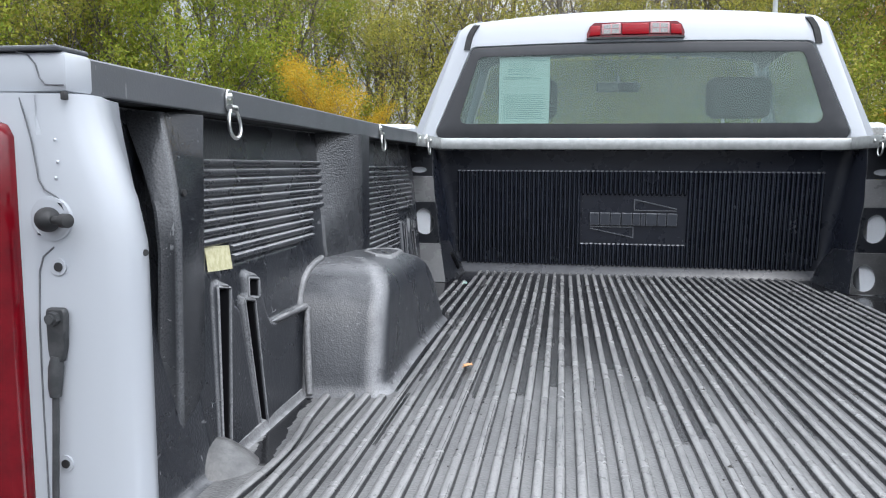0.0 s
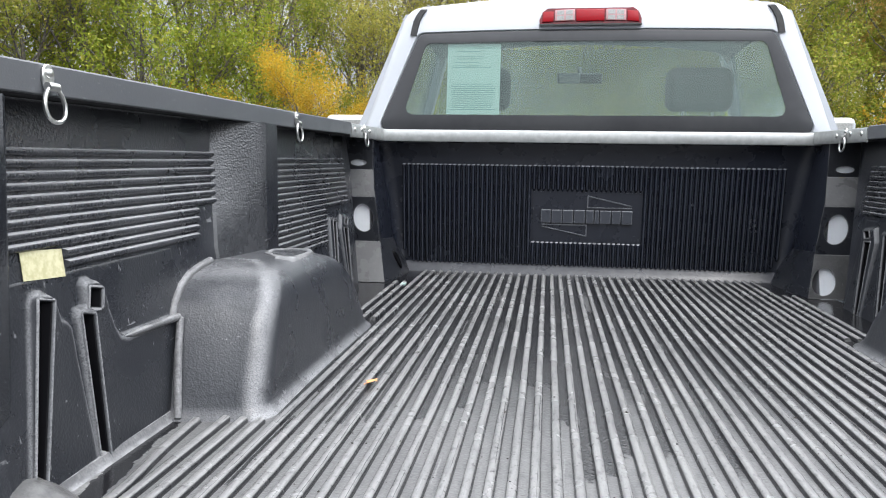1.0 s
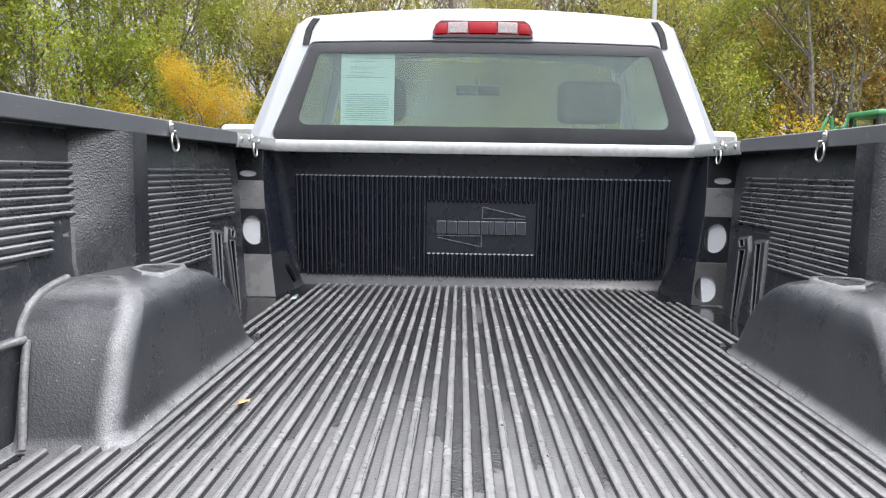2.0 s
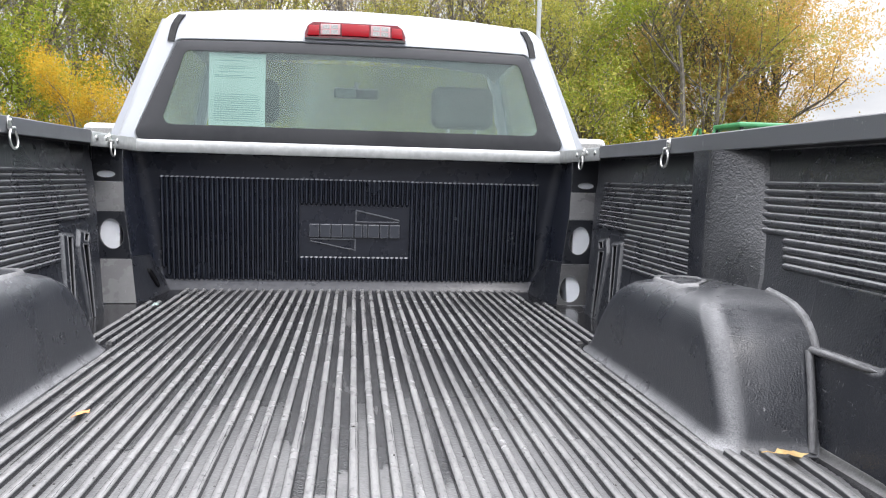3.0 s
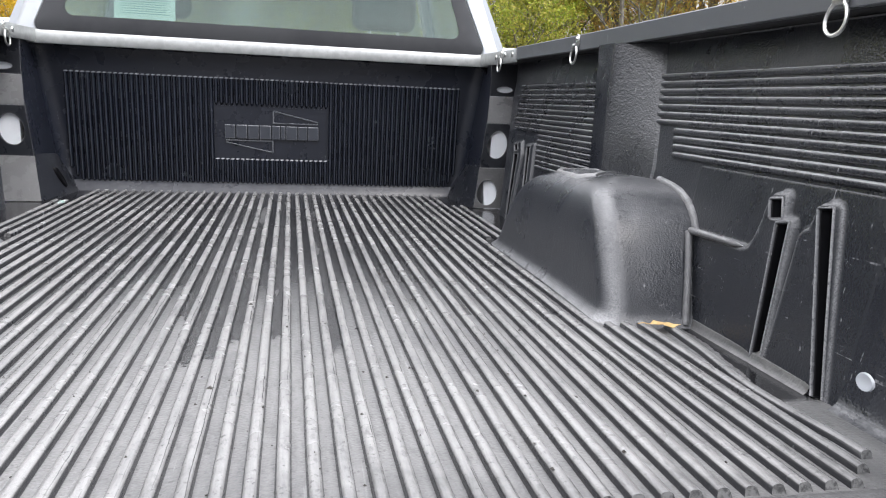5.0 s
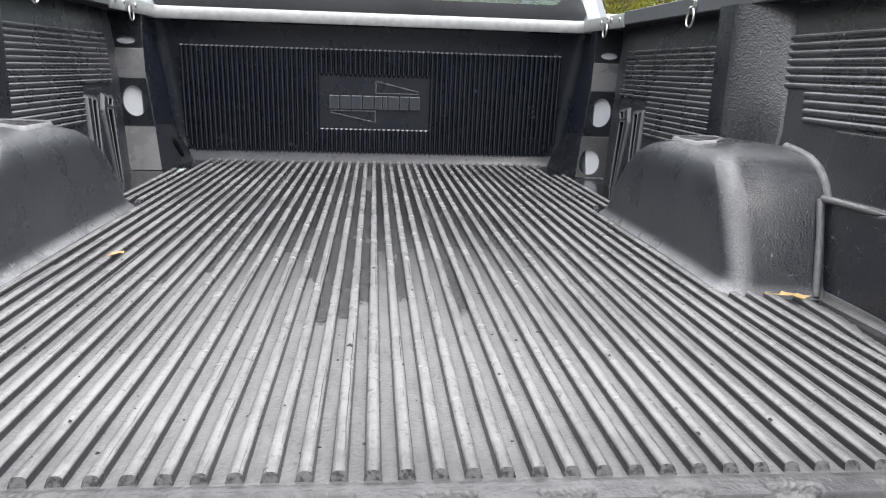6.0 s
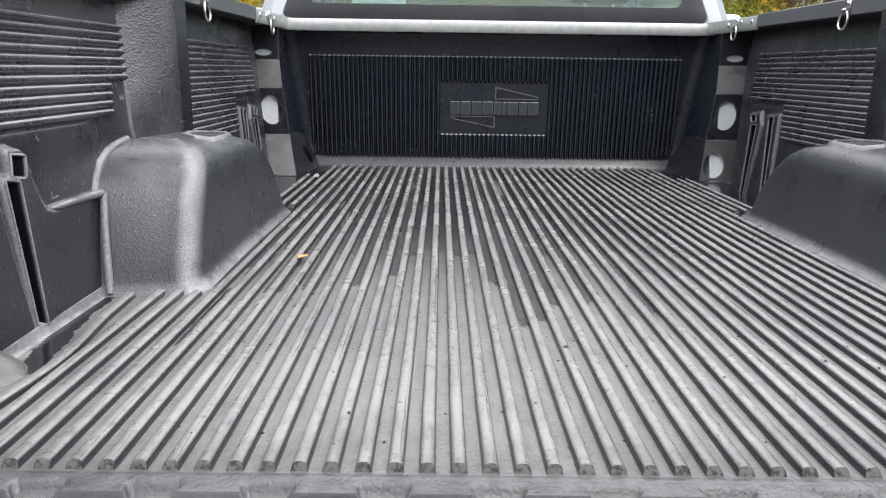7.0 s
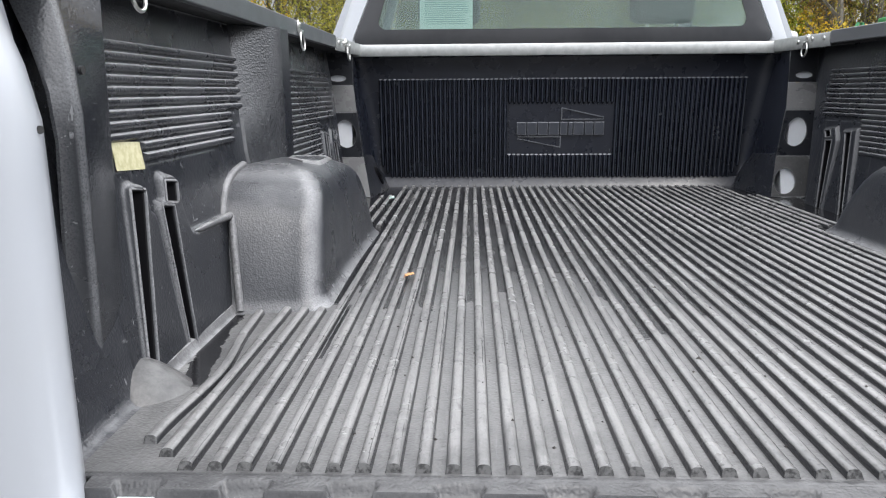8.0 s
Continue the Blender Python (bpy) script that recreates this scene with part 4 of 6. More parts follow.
def logo_plate():
    """The blank badge field: a low plate with two wedge outlines and a row of raised blocks."""
    def on(x, z, d):
        return (x, front_y(z) - 0.004 - d, z)
    bm = bmesh.new()
    prism(bm, [(-0.208, 0.128), (0.208, 0.128), (0.208, 0.326), (-0.208, 0.326)], on, -0.004)
    plate = part("badge_plate", bm, MAT_PANEL, liner, "sunken plate with raised shapes")

    def line(a, b, w=0.0022):
        bm = bmesh.new()
        d = Vector((b[0] - a[0], b[1] - a[1])).normalized()
        nx, nz = -d.y * w, d.x * w
        prism(bm, [(a[0] + nx, a[1] + nz), (b[0] + nx, b[1] + nz), (b[0] - nx, b[1] - nz), (a[0] - nx, a[1] - nz)], on, 0.004)
        part("raised_line", bm, MAT_BADGE, plate)

    line((0.005, 0.312), (0.175, 0.274))
    line((0.005, 0.312), (0.005, 0.266))
    line((0.005, 0.266), (0.175, 0.266), 0.0016)
    line((-0.172, 0.196), (0.003, 0.196))
    line((-0.172, 0.188), (0.003, 0.152), 0.0016)
    line((0.003, 0.196), (0.003, 0.152))
    x = -0.176
    for w in (0.038, 0.040, 0.040, 0.042, 0.030, 0.016, 0.042, 0.034, 0.040):
        bm = bmesh.new()
        prism(bm, [(x, 0.203), (x + w, 0.203), (x + w, 0.255), (x, 0.255)], on, 0.009)
        bmesh.ops.bevel(bm, geom=list(bm.edges), offset=0.0022, segments=2, affect="EDGES", profile=0.5)
        part("raised_block", bm, MAT_BADGE, plate)
        x += w + 0.004


POST_EDGE = [(0.146, 0.7715, 2.104), (0.22, 0.780, 2.104), (0.3045, 0.790, 2.104), (0.318, 0.792, 2.106), (0.402, 0.806, 2.146), (0.4045, 0.8065, 2.150), (0.46, 0.808, 2.150), (0.527, 0.811, 2.150)]


def corner_post(s):
    """Front corner of the liner: slotted top, bright ramp, round opening, flared foot with a wedge towards the bulkhead."""
    def stadium(u, v, d):
        return (s * u, 2.150 + d, v)
    post = part("corner_post", plate_with_hole(bmesh.new(), 0.8085, 0.912, 0.405, 0.527, 0.865, 0.431, 0.031, 0.0115, stadium), MAT_LINER, liner)

    def sheet(name, rows, mat=MAT_LINER):
        bm = bmesh.new()
        grid(bm, [[(s * x, y, z) for x, y, z in r] for r in rows])
        return part(name, bm, mat, post, smooth=True)

    sheet("ledge", [[(0.807, 2.150, 0.4045), (0.912, 2.150, 0.4045)], [(0.806, 2.146, 0.402), (0.912, 2.146, 0.402)], [(0.799, 2.126, 0.360), (0.912, 2.126, 0.360)], [(0.792, 2.106, 0.318), (0.912, 2.106, 0.318)], [(0.790, 2.103, 0.305), (0.912, 2.103, 0.305)]], MAT_LEDGE_LIT)

    def panel(u, v, d):
        return (s * (u + 0.115 * (v - 0.138) * (0.912 - u) / 0.142), 2.104 + d, v)
    part("opening_panel", plate_with_hole(bmesh.new(), 0.7705, 0.912, 0.138, 0.3045, 0.829, 0.226, 0.042, 0.052, panel, 0.006, 44), MAT_LINER, post)

    def ramp(u, v, d):
        return (s * (u + 0.215 * (v + 0.006) * max(0.0, 0.852 - u) / 0.114), 2.100 - (0.138 - v) * 0.42 + d, v)
    bm = bmesh.new()
    if s > 0:
        plate_with_hole(bm, 0.738, 0.888, -0.006, 0.1375, 0.786, 0.050, 0.043, 0.046, ramp, 0.005, 44)
    else:
        prism(bm, [(0.738, -0.006), (0.888, -0.006), (0.888, 0.1375), (0.738, 0.1375)], ramp, 0.005)
    # left foot gets the light-painted copy, right foot the darker tone
    part("foot", bm, MAT_LEDGE_LIT if s < 0 else MAT_FOOT, post)
    # wedge from the foot to the bulkhead
    rows = []
    for t in (0.0, 0.15, 0.4, 0.7, 1.0):
        row = []
        for (x0, y0, z0), (x1, y1, z1) in (((0.738, 2.040, -0.006), (0.702, 2.345, -0.0085)), ((0.752, 2.068, 0.06), (0.722, 2.362, 0.035)), ((0.762, 2.087, 0.106), (0.748, 2.362, 0.082)), ((0.7715, 2.104, 0.146), (0.772, 2.352, 0.128))):
            row.append((x0 + (x1 - x0) * t - 0.010 * math.sin(math.pi * t), y0 + (y1 - y0) * t, z0 + (z1 - z0) * t))
        rows.append(row)
    sheet("foot_side", rows, MAT_LINER)
    if s < 0:
        # slit in the wedge: a black disc that paints in the hole's shade
        bm = bmesh.new()
        c, u, v = Vector((-0.735, 2.225, 0.052)), Vector((0.10, 0.16, -0.28)).normalized(), Vector((0.0, 1.0, 0.0))
        nrm = Vector((0.93, -0.10, 0.36)).normalized()
        v = nrm.cross(u).normalized()
        c = c + nrm * 0.012
        loops = [[c + nrm * d + u * (r * 0.040 * math.cos(2 * math.pi * i / 20)) + v * (r * 0.013 * math.sin(2 * math.pi * i / 20)) for i in range(20)] for r, d in ((1.25, -0.012), (1.0, 0.001), (0.9, -0.001))]
        vs = grid(bm, loops, False, True)
        bm.faces.new(vs[-1])
        part("opening", bm, MAT_HOLE_SHADE, post, smooth=True)
    # inner flank between the post's edge and the bulkhead's crease
    rows = []
    for z, x, y in POST_EDGE:
        x1, y1 = crease(z) + 0.004, front_y(z) - 0.030
        rows.append([(x + (x1 - x) * t + 0.006 * math.sin(math.pi * t), y + (y1 - y) * t, z - 0.018 * t * max(0.0, 1 - (z - 0.146) / 0.05)) for t in (-0.004, 0.3, 0.6, 0.85, 1.02)])
    sheet("flank", rows, MAT_PANEL)
    # outer return to the side wall
    sheet("return", [[(0.912, 2.108 if z < 0.32 else 2.154, z) for z in (-0.006, 0.1, 0.2, 0.3, 0.41, 0.527)], [(wall_x(z) + 0.002, wall_end(z) - 0.002, z) for z in (-0.006, 0.1, 0.2, 0.3, 0.41, 0.527)]], MAT_PANEL)
    return post


for s in (-1, 1):
    side_panel(s)
    wall_ribs(s)
    mid_pillar(s)
    rear_pillar(s)
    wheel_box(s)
    if s < 0:
        corner_gusset(s)
    lower_panels(s)
    corner_post(s)
front_panel()
front_ribs()
logo_plate()

# openings in the side wall with the white body behind
for y, z, r in ((0.204, 0.232, 0.009), (0.182, 0.042, 0.013)):
    bm = bmesh.new()
    rows = [[(wall_x(z) - dx, y + rr * math.cos(2 * math.pi * i / 18), z + rr * 0.8 * math.sin(2 * math.pi * i / 18)) for i in range(18)] for rr, dx in ((r * 1.25, 0.0), (r * 1.1, 0.003), (r, 0.003), (r * 0.7, 0.0015))]
    vs = grid(bm, rows, False, True)
    bm.faces.new(vs[-1])
    part("grommet", bm, MAT_WHITE, liner, "white plug in the side wall", True)

# beige label stuck on one side wall
bm = bmesh.new()
prism(bm, [(0.306, 0.279), (0.391, 0.273), (0.394, 0.313), (0.309, 0.319)], lambda y, z, d: (-wall_x(z) + 0.0015 + d, y, z), 0.001)
tagged(part("paper_label", bm, MAT_STICKER), "faded beige paper label stuck to the liner's side wall", "label")


# ---------------------------------------------------------------- truck: bed
truck = thing("pickup_truck", "white pickup truck with a regular cab and long bed", "truck", at=(0, 0, GROUND))


def on_truck(ob):
    ob.matrix_parent_inverse = Matrix.Translation((0, 0, -GROUND))
    return ob


def tpart(name, bm, mat, label="", smooth=True, parent=None):
    ob = part(name, bm, mat, parent or truck, label, smooth)
    if parent is None:
        on_truck(ob)
    return ob


def tbox(name, x0, x1, y0, y1, z0, z1, mat, label="", bev=0.004, parent=None):
    return tpart(name, box(bmesh.new(), x0, x1, y0, y1, z0, z1, bev), mat, label, True, parent)


# bed metal under and round the liner
tbox("bed_floor", -0.93, 0.93, -0.085, 2.39, -0.075, -0.036, MAT_WHITE, "white painted steel bed floor and rear sill")
tbox("rear_sill", -0.79, 0.79, -0.084, -0.0115, -0.0355, -0.0195, MAT_WHITE_LIT, "white rear sill under the liner's edge", 0.003)
for s in (-1, 1):
    tpart("bed_side", box(bmesh.new(), *sorted((s * 0.945, s * 1.0)), 0.0, 2.37, -0.40, 0.545, 0.012), MAT_WHITE, "white steel bed side")
    for x0, y0, y1, z0, z1 in ((0.812, 2.1112, 2.117, 0.142, 0.312), (0.822, 2.1545, 2.160, 0.41, 0.46), (0.786, 2.064, 2.112, -0.02, 0.13)):
        bm = bmesh.new()
        prism(bm, [(y0, z0), (2.36, z0), (2.36, z1), (y1, z1)], lambda y, z, d: (s * (x0 + d), y, z), 0.944 - x0)
        tpart("bed_corner", bm, MAT_WHITE_LIT, "white inner corner post")
tbox("bed_bulkhead", -0.944, 0.944, 2.41, 2.43, -0.40, 0.50, MAT_WHITE)


def tail_post(s):
    """Rear corner of the bed, white sheet metal with a soft inner bulge."""
    bm = bmesh.new()
    rows = []
    for z in (-0.40, -0.2, 0.0, 0.10, 0.20, 0.30, 0.36, 0.41, 0.45, 0.48, 0.505, 0.523):
        t = max(0.0, min(1.0, (z - 0.35) / 0.19))
        t = t * t * (3 - 2 * t)
        xb = 0.736 + 0.045 * t
        plan = [(0.94, 0.06), (0.835 + 0.01 * t, 0.062), (xb + 0.060 - 0.02 * t, 0.045), (xb + 0.028, 0.005), (xb + 0.012, -0.030), (xb + 0.010, -0.050), (xb + 0.016, -0.064), (xb + 0.032, -0.074), (xb + 0.06, -0.078), (0.835, -0.080), (0.845, -0.081), (0.852, -0.086), (0.91, -0.090), (1.0, -0.085), (1.006, -0.06), (1.004, 0.06)]
        rows.append([(s * x, y, z) for x, y in plan])
    vs = grid(bm, rows, False, True)
    bm.faces.new(vs[-1])
    bm.faces.new(vs[0])
    post = tpart("tail_post", bm, MAT_WHITE, "white sheet metal rear bed corner")
    return post


for s in (-1, 1):
    tail_post(s)


def rail_cap(s):
    """Black plastic cap over the bed side with a square inner lip."""
    prof = [(0.8195, 0.527), (0.8185, 0.5285), (0.8185, 0.5655), (0.8200, 0.5675), (0.824, 0.5685), (0.94, 0.572), (1.0, 0.566), (1.010, 0.555), (1.010, 0.50), (1.002, 0.50), (1.002, 0.540), (0.94, 0.548), (0.84, 0.546), (0.838, 0.530), (0.834, 0.527)]
    bm = bmesh.new()
    ys = [-0.028, -0.022] + [0.05 + 0.2 * i for i in range(10)] + [1.872]
    rows = [[(s * x, y, z + 0.0008 * math.sin(y * 4)) for x, z in prof] for y in ys]
    vs = grid(bm, rows, False, True)
    bm.faces.new(vs[0])
    bm.faces.new(vs[-1][::-1])
    cap = tpart("rail_cap", bm, MAT_RAIL, "black rail cap", 28)
    # steel under the cap
    tpart("rail_flange", box(bmesh.new(), *sorted((s * 0.840, s * 0.944)), 0.03, 2.36, 0.5285, 0.5455, 0.002), MAT_RUBBER)
    return cap


for s in (-1, 1):
    rail_cap(s)
    # rear end of the rail flange: white steel with a dark notch
    end = tpart("rail_end", box(bmesh.new(), *sorted((s * 0.80, s * 0.99)), -0.076, -0.030, 0.524, 0.566, 0.006), MAT_WHITE, "white rail end", 28)
    tpart("end_cap", box(bmesh.new(), *sorted((s * 0.805, s * 1.008)), -0.082, -0.029, 0.5665, 0.5715, 0.002), MAT_RAIL, "black end cap")


def header_rail():
    bm = bmesh.new()
    prof = [(2.284, 0.516), (2.2815, 0.520), (2.2815, 0.556), (2.2845, 0.5605), (2.400, 0.566), (2.400, 0.560), (2.290, 0.554), (2.288, 0.516)]
    xs = [-0.86 + 1.72 * i / 12 for i in range(13)]
    vs = grid(bm, [[(x, y, z) for y, z in prof] for x in xs], False, True)
    bm.faces.new(vs[0])
    bm.faces.new(vs[-1][::-1])
    rail = tpart("header_rail", bm, MAT_GALV, "galvanised steel front bed rail")
    for s in (-1, 1):
        bm = bmesh.new()
        prof = [(0.800, 0.519), (0.7975, 0.522), (0.7975, 0.560), (0.801, 0.5645), (0.98, 0.569), (0.98, 0.560), (0.806, 0.556), (0.804, 0.519)]
        vs = grid(bm, [[(s * (x + (0.018 if y < 1.9 else 0.018 * (2.30 - y) / 0.4)), y, z) for x, z in prof] for y in (1.874, 1.95, 2.05, 2.15, 2.25, 2.36)], False, True)
        bm.faces.new(vs[0])
        bm.faces.new(vs[-1][::-1])
        br = tpart("corner_bracket", bm, MAT_GALV, "galvanised corner bracket with bolts")
        for y, z in ((1.91, 0.546), (1.99, 0.548), (2.09, 0.544)):
            bm = bmesh.new()
            x = s * (0.7975 + 0.018 * (2.30 - y) / 0.4)
            tube(bm, [(x, y, z), (x - s * 0.003, y, z), (x - s * 0.005, y, z)], 0.008, 10, radii=[0.009, 0.008, 0.004])
            part("bolt", bm, MAT_CHROME, br, smooth=True)


header_rail()


# tie-down rings on the rail caps
def tie_ring(s, y, x):
    ring = thing("tie_down_ring", "zinc tie-down ring hanging from a bracket on the bed rail", "tie-down ring", "tie-down rings along the bed rails", at=(s * x, y, 0.548))
    bm = bmesh.new()
    outline = [(-0.010, -0.010), (0.010, -0.010), (0.012, 0.004), (0.010, 0.014), (0.004, 0.020), (-0.004, 0.020), (-0.010, 0.014), (-0.012, 0.004)]
    prism(bm, outline, lambda u, v, d: (-s * d, u, v), 0.004)
    bmesh.ops.bevel(bm, geom=list(bm.edges), offset=0.0012, segments=1, affect="EDGES", profile=0.5)
    part("bracket", bm, MAT_CHROME, ring, smooth=True)
    bm = bmesh.new()
    tube(bm, [(-s * 0.004, 0, 0.008), (-s * 0.007, 0, 0.008), (-s * 0.0085, 0, 0.008)], 0.006, 10, radii=[0.0062, 0.0055, 0.003])
    part("rivet", bm, MAT_CHROME, ring, smooth=True)
    bm = bmesh.new()
    tube(bm, [(-s * 0.008, -0.010, -0.010), (-s * 0.008, 0.010, -0.010)], 0.006, 10)
    part("hinge_barrel", bm, MAT_CHROME, ring, smooth=True)
    bm = bmesh.new()
    pts = []
    for i in range(20):
        a = 2 * math.pi * i / 20
        pts.append((-s * (0.009 + 0.004 * (1 - math.cos(a)) / 2), 0.0205 * math.sin(a) * (1.0 - 0.12 * math.cos(a)), -0.010 - 0.0235 * (1 - math.cos(a))))
    tube(bm, pts, 0.0030, 8, True)
    part("ring", bm, MAT_CHROME, ring, smooth=True)
    return ring


for s in (-1, 1):
    for y, x in ((0.336, 0.8185), (1.318, 0.8185), (2.02, 0.8115)):
        tie_ring(s, y, x)


# ---------------------------------------------------------------- truck: rear corner fittings
def tail_lamp(s):
    """Upright red lamp wrapped round the bed's rear corner."""
    bm = bmesh.new()
    rows = []
    for z in (-0.05, -0.04, 0.10, 0.25, 0.40, 0.478, 0.490, 0.494):
        k = 0.0 if -0.045 < z < 0.48 else (0.006 if z != 0.494 else 0.016)
        plan = [(0.856 + k, -0.084), (0.856 + k, -0.101 + k), (0.864 + k, -0.110 + k), (0.93, -0.116 + k), (0.985, -0.108 + k), (1.008 - k, -0.085), (1.012 - k, -0.03), (1.012 - k, 0.02), (1.0, 0.02), (1.0, -0.086)]
        rows.append([(s * x, y, z) for x, y in plan])
    vs = grid(bm, rows, False, True)
    bm.faces.new(vs[0])
    bm.faces.new(vs[-1])
    lamp = tpart("tail_lamp", bm, MAT_REDDARK, "dark red tail lamp")
    for z0, z1, m in ((0.10, 0.30, MAT_RED), (0.31, 0.47, MAT_REDDARK)):
        part("lens", box(bmesh.new(), *sorted((s * 0.915, s * 0.985)), -0.121, -0.111, z0, z1, 0.003), m, lamp, smooth=True)


tail_lamp(-1)
tail_lamp(1)


def striker(s):
    """Latch striker: rubber bush and a headed pin that points to the bed's middle."""
    bm = bmesh.new()
    tube(bm, [(s * 0.823, -0.072, 0.392), (s * 0.823, -0.0815, 0.392), (s * 0.823, -0.0830, 0.392), (s * 0.823, -0.0805, 0.392)], 0.02, 24, radii=[0.025, 0.0235, 0.020, 0.016])
    tpart("striker_dish", bm, MAT_WHITE)
    bm = bmesh.new()
    tube(bm, [(s * 0.826, -0.078, 0.392), (s * 0.822, -0.087, 0.392), (s * 0.817, -0.093, 0.392), (s * 0.811, -0.096, 0.392), (s * 0.808, -0.097, 0.392)], 0.014, 20, radii=[0.0120, 0.0130, 0.0128, 0.009, 0.005])
    a = tpart("striker_bolt", bm, MAT_RUBBER, "black tailgate latch striker")
    bm = bmesh.new()
    tube(bm, [(s * 0.814, -0.094, 0.392), (s * 0.797, -0.098, 0.392), (s * 0.7965, -0.0981, 0.392), (s * 0.789, -0.100, 0.392), (s * 0.788, -0.1003, 0.392)], 0.006, 16, radii=[0.0045, 0.0045, 0.0075, 0.0075, 0.006])
    part("pin", bm, MAT_RUBBER, a, smooth=True)


def gate_cable(s):
    """Tailgate support cable hanging slack from its bolt."""
    c = thing("tailgate_cable", "grey sheathed tailgate cable hanging from a bolt on the bed corner", "cable", at=(s * 0.819, -0.080, 0.284))
    bm = bmesh.new()
    outline = [(-0.014, 0.010), (-0.011, 0.016), (0.011, 0.016), (0.014, 0.010), (0.013, -0.014), (0.008, -0.034), (0.009, -0.046), (0.005, -0.054), (-0.010, -0.054), (-0.013, -0.040)]
    prism(bm, outline, lambda u, v, d: (s * u * -1, -d, v), 0.010)
    bmesh.ops.bevel(bm, geom=list(bm.edges), offset=0.002, segments=1, affect="EDGES", profile=0.5)
    part("end_fitting", bm, MAT_GREYRUBBER, c, smooth=True)
    bm = bmesh.new()
    tube(bm, [(0, -0.009, 0.004), (0, -0.018, 0.004)], 0.009, 6)
    tube(bm, [(0, -0.018, 0.004), (0, -0.022, 0.004)], 0.006, 12)
    part("bolt", bm, MAT_GREYRUBBER, c, smooth=True)
    bm = bmesh.new()
    tube(bm, [(s * 0.003, -0.006, -0.046), (s * 0.004, -0.007, -0.060), (s * 0.006, -0.008, -0.085), (s * 0.006, -0.008, -0.098)], 0.008, 12, radii=[0.007, 0.0095, 0.0085, 0.007])
    part("sleeve", bm, MAT_GREYRUBBER, c, smooth=True)
    bm = bmesh.new()
    tube(bm, [(s * (0.006 + 0.016 * (i / 10) ** 1.6), -0.008 - 0.004 * math.sin(i / 3), -0.095 - 0.028 * i) for i in range(11)], 0.0042, 10)
    part("cable", bm, MAT_GREYRUBBER, c, smooth=True)
    c.scale = (0.85, 0.85, 0.85)


striker(-1)
striker(1)
gate_cable(-1)
for z, x in ((0.341, 0.818), (0.123, 0.822)):
    for s in (-1,):
        bm = bmesh.new()
        tube(bm, [(s * x, -0.076, z), (s * x, -0.0808, z)], 0.0095, 14)
        a = tpart("body_plug", bm, MAT_WHITE)
        bm = bmesh.new()
        tube(bm, [(s * (x - 0.001), -0.080, z), (s * (x - 0.001), -0.082, z)], 0.005, 12)
        part("plug_hole", bm, MAT_RUBBER, a, smooth=True)


def post_seams(s):
    """Panel joints, weld dimples and a drain notch on the rear corner."""
    def joint(pts, r=0.0009):
        bm = bmesh.new()
        tube(bm, [(s * x, y, z) for x, y, z in pts], r, 6)
        tpart("panel_joint", bm, MAT_SEAM)
    joint([(0.850, -0.0835, 0.519), (0.844, -0.0828, 0.496), (0.839, -0.0822, 0.473), (0.836, -0.0818, 0.450), (0.834, -0.0814, 0.433), (0.828, -0.081, 0.423), (0.817, -0.0795, 0.416), (0.806, -0.079, 0.407)])
    joint([(0.822, -0.0795, 0.362), (0.834, -0.081, 0.352), (0.839, -0.0815, 0.336), (0.842, -0.0818, 0.287), (0.843, -0.082, 0.238), (0.8435, -0.082, 0.175), (0.8435, -0.082, 0.05)])
    joint([(0.856, -0.0768, 0.566), (0.843, -0.0768, 0.563), (0.834, -0.0768, 0.553), (0.830, -0.0768, 0.539), (0.824, -0.0768, 0.532), (0.803, -0.0768, 0.531)])
    bm = bmesh.new()
    box(bm, *sorted((s * 0.801, s * 0.806)), -0.079, -0.072, 0.516, 0.5245, 0.001)
    tpart("drain_notch", bm, MAT_RUBBER)
    for x, z in ((0.815, 0.475), (0.813, 0.452), (0.816, 0.435)):
        bm = bmesh.new()
        tube(bm, [(s * x, -0.0785, z), (s * x, -0.0797, z), (s * x, -0.0800, z)], 0.003, 12, radii=[0.0020, 0.0010, 0.0004])
        tpart("weld_dimple", bm, MAT_WHITE)


post_seams(-1)
for s in (-1, 1):
    bm = bmesh.new()
    tube(bm, [(s * 0.756, -0.026, 0.352), (s * 0.7465, -0.030, 0.352)], 0.0038, 12)
    tpart("drain_hole", bm, MAT_RUBBER)


# ---------------------------------------------------------------- truck: cab
def back_y(z):
    """The cab's rear face."""
    return 2.425 + 0.10 * max(0.0, z - 0.55) + 0.9 * max(0.0, z - 0.99) ** 2


def loop(wb, wt, z0, z1, r, crown=0.0, per=8, edge=6):
    """A rounded trapezoid in (x, z), counter-clockwise from the lower left."""
    def corner(cx, cz, a0, a1):
        return [(cx + r * math.cos(a0 + (a1 - a0) * i / per), cz + r * math.sin(a0 + (a1 - a0) * i / per)) for i in range(per + 1)]
    slope = math.atan2(wb - wt, z1 - z0)
    pts = corner(wb - r * 1.05 - 0.0, z0 + r, -math.pi / 2, slope)
    pts += corner(wt - r * 0.95, z1 - r, slope, math.pi / 2)
    top = [(wt - r * 0.95 - 2 * (wt - r * 0.95) * i / edge, z1) for i in range(1, edge)]
    pts += top
    left = [(-x, z) for x, z in pts[:2 * (per + 1)]][::-1]
    pts += left
    bot = [(-(wb - r * 1.05) + 2 * (wb - r * 1.05) * i / edge, z0) for i in range(1, edge)]
    pts += bot
    mid = (z0 + z1) / 2
    return [(x, z + (crown * (1 - (x / wt) ** 2) if z > mid else 0)) for x, z in pts]


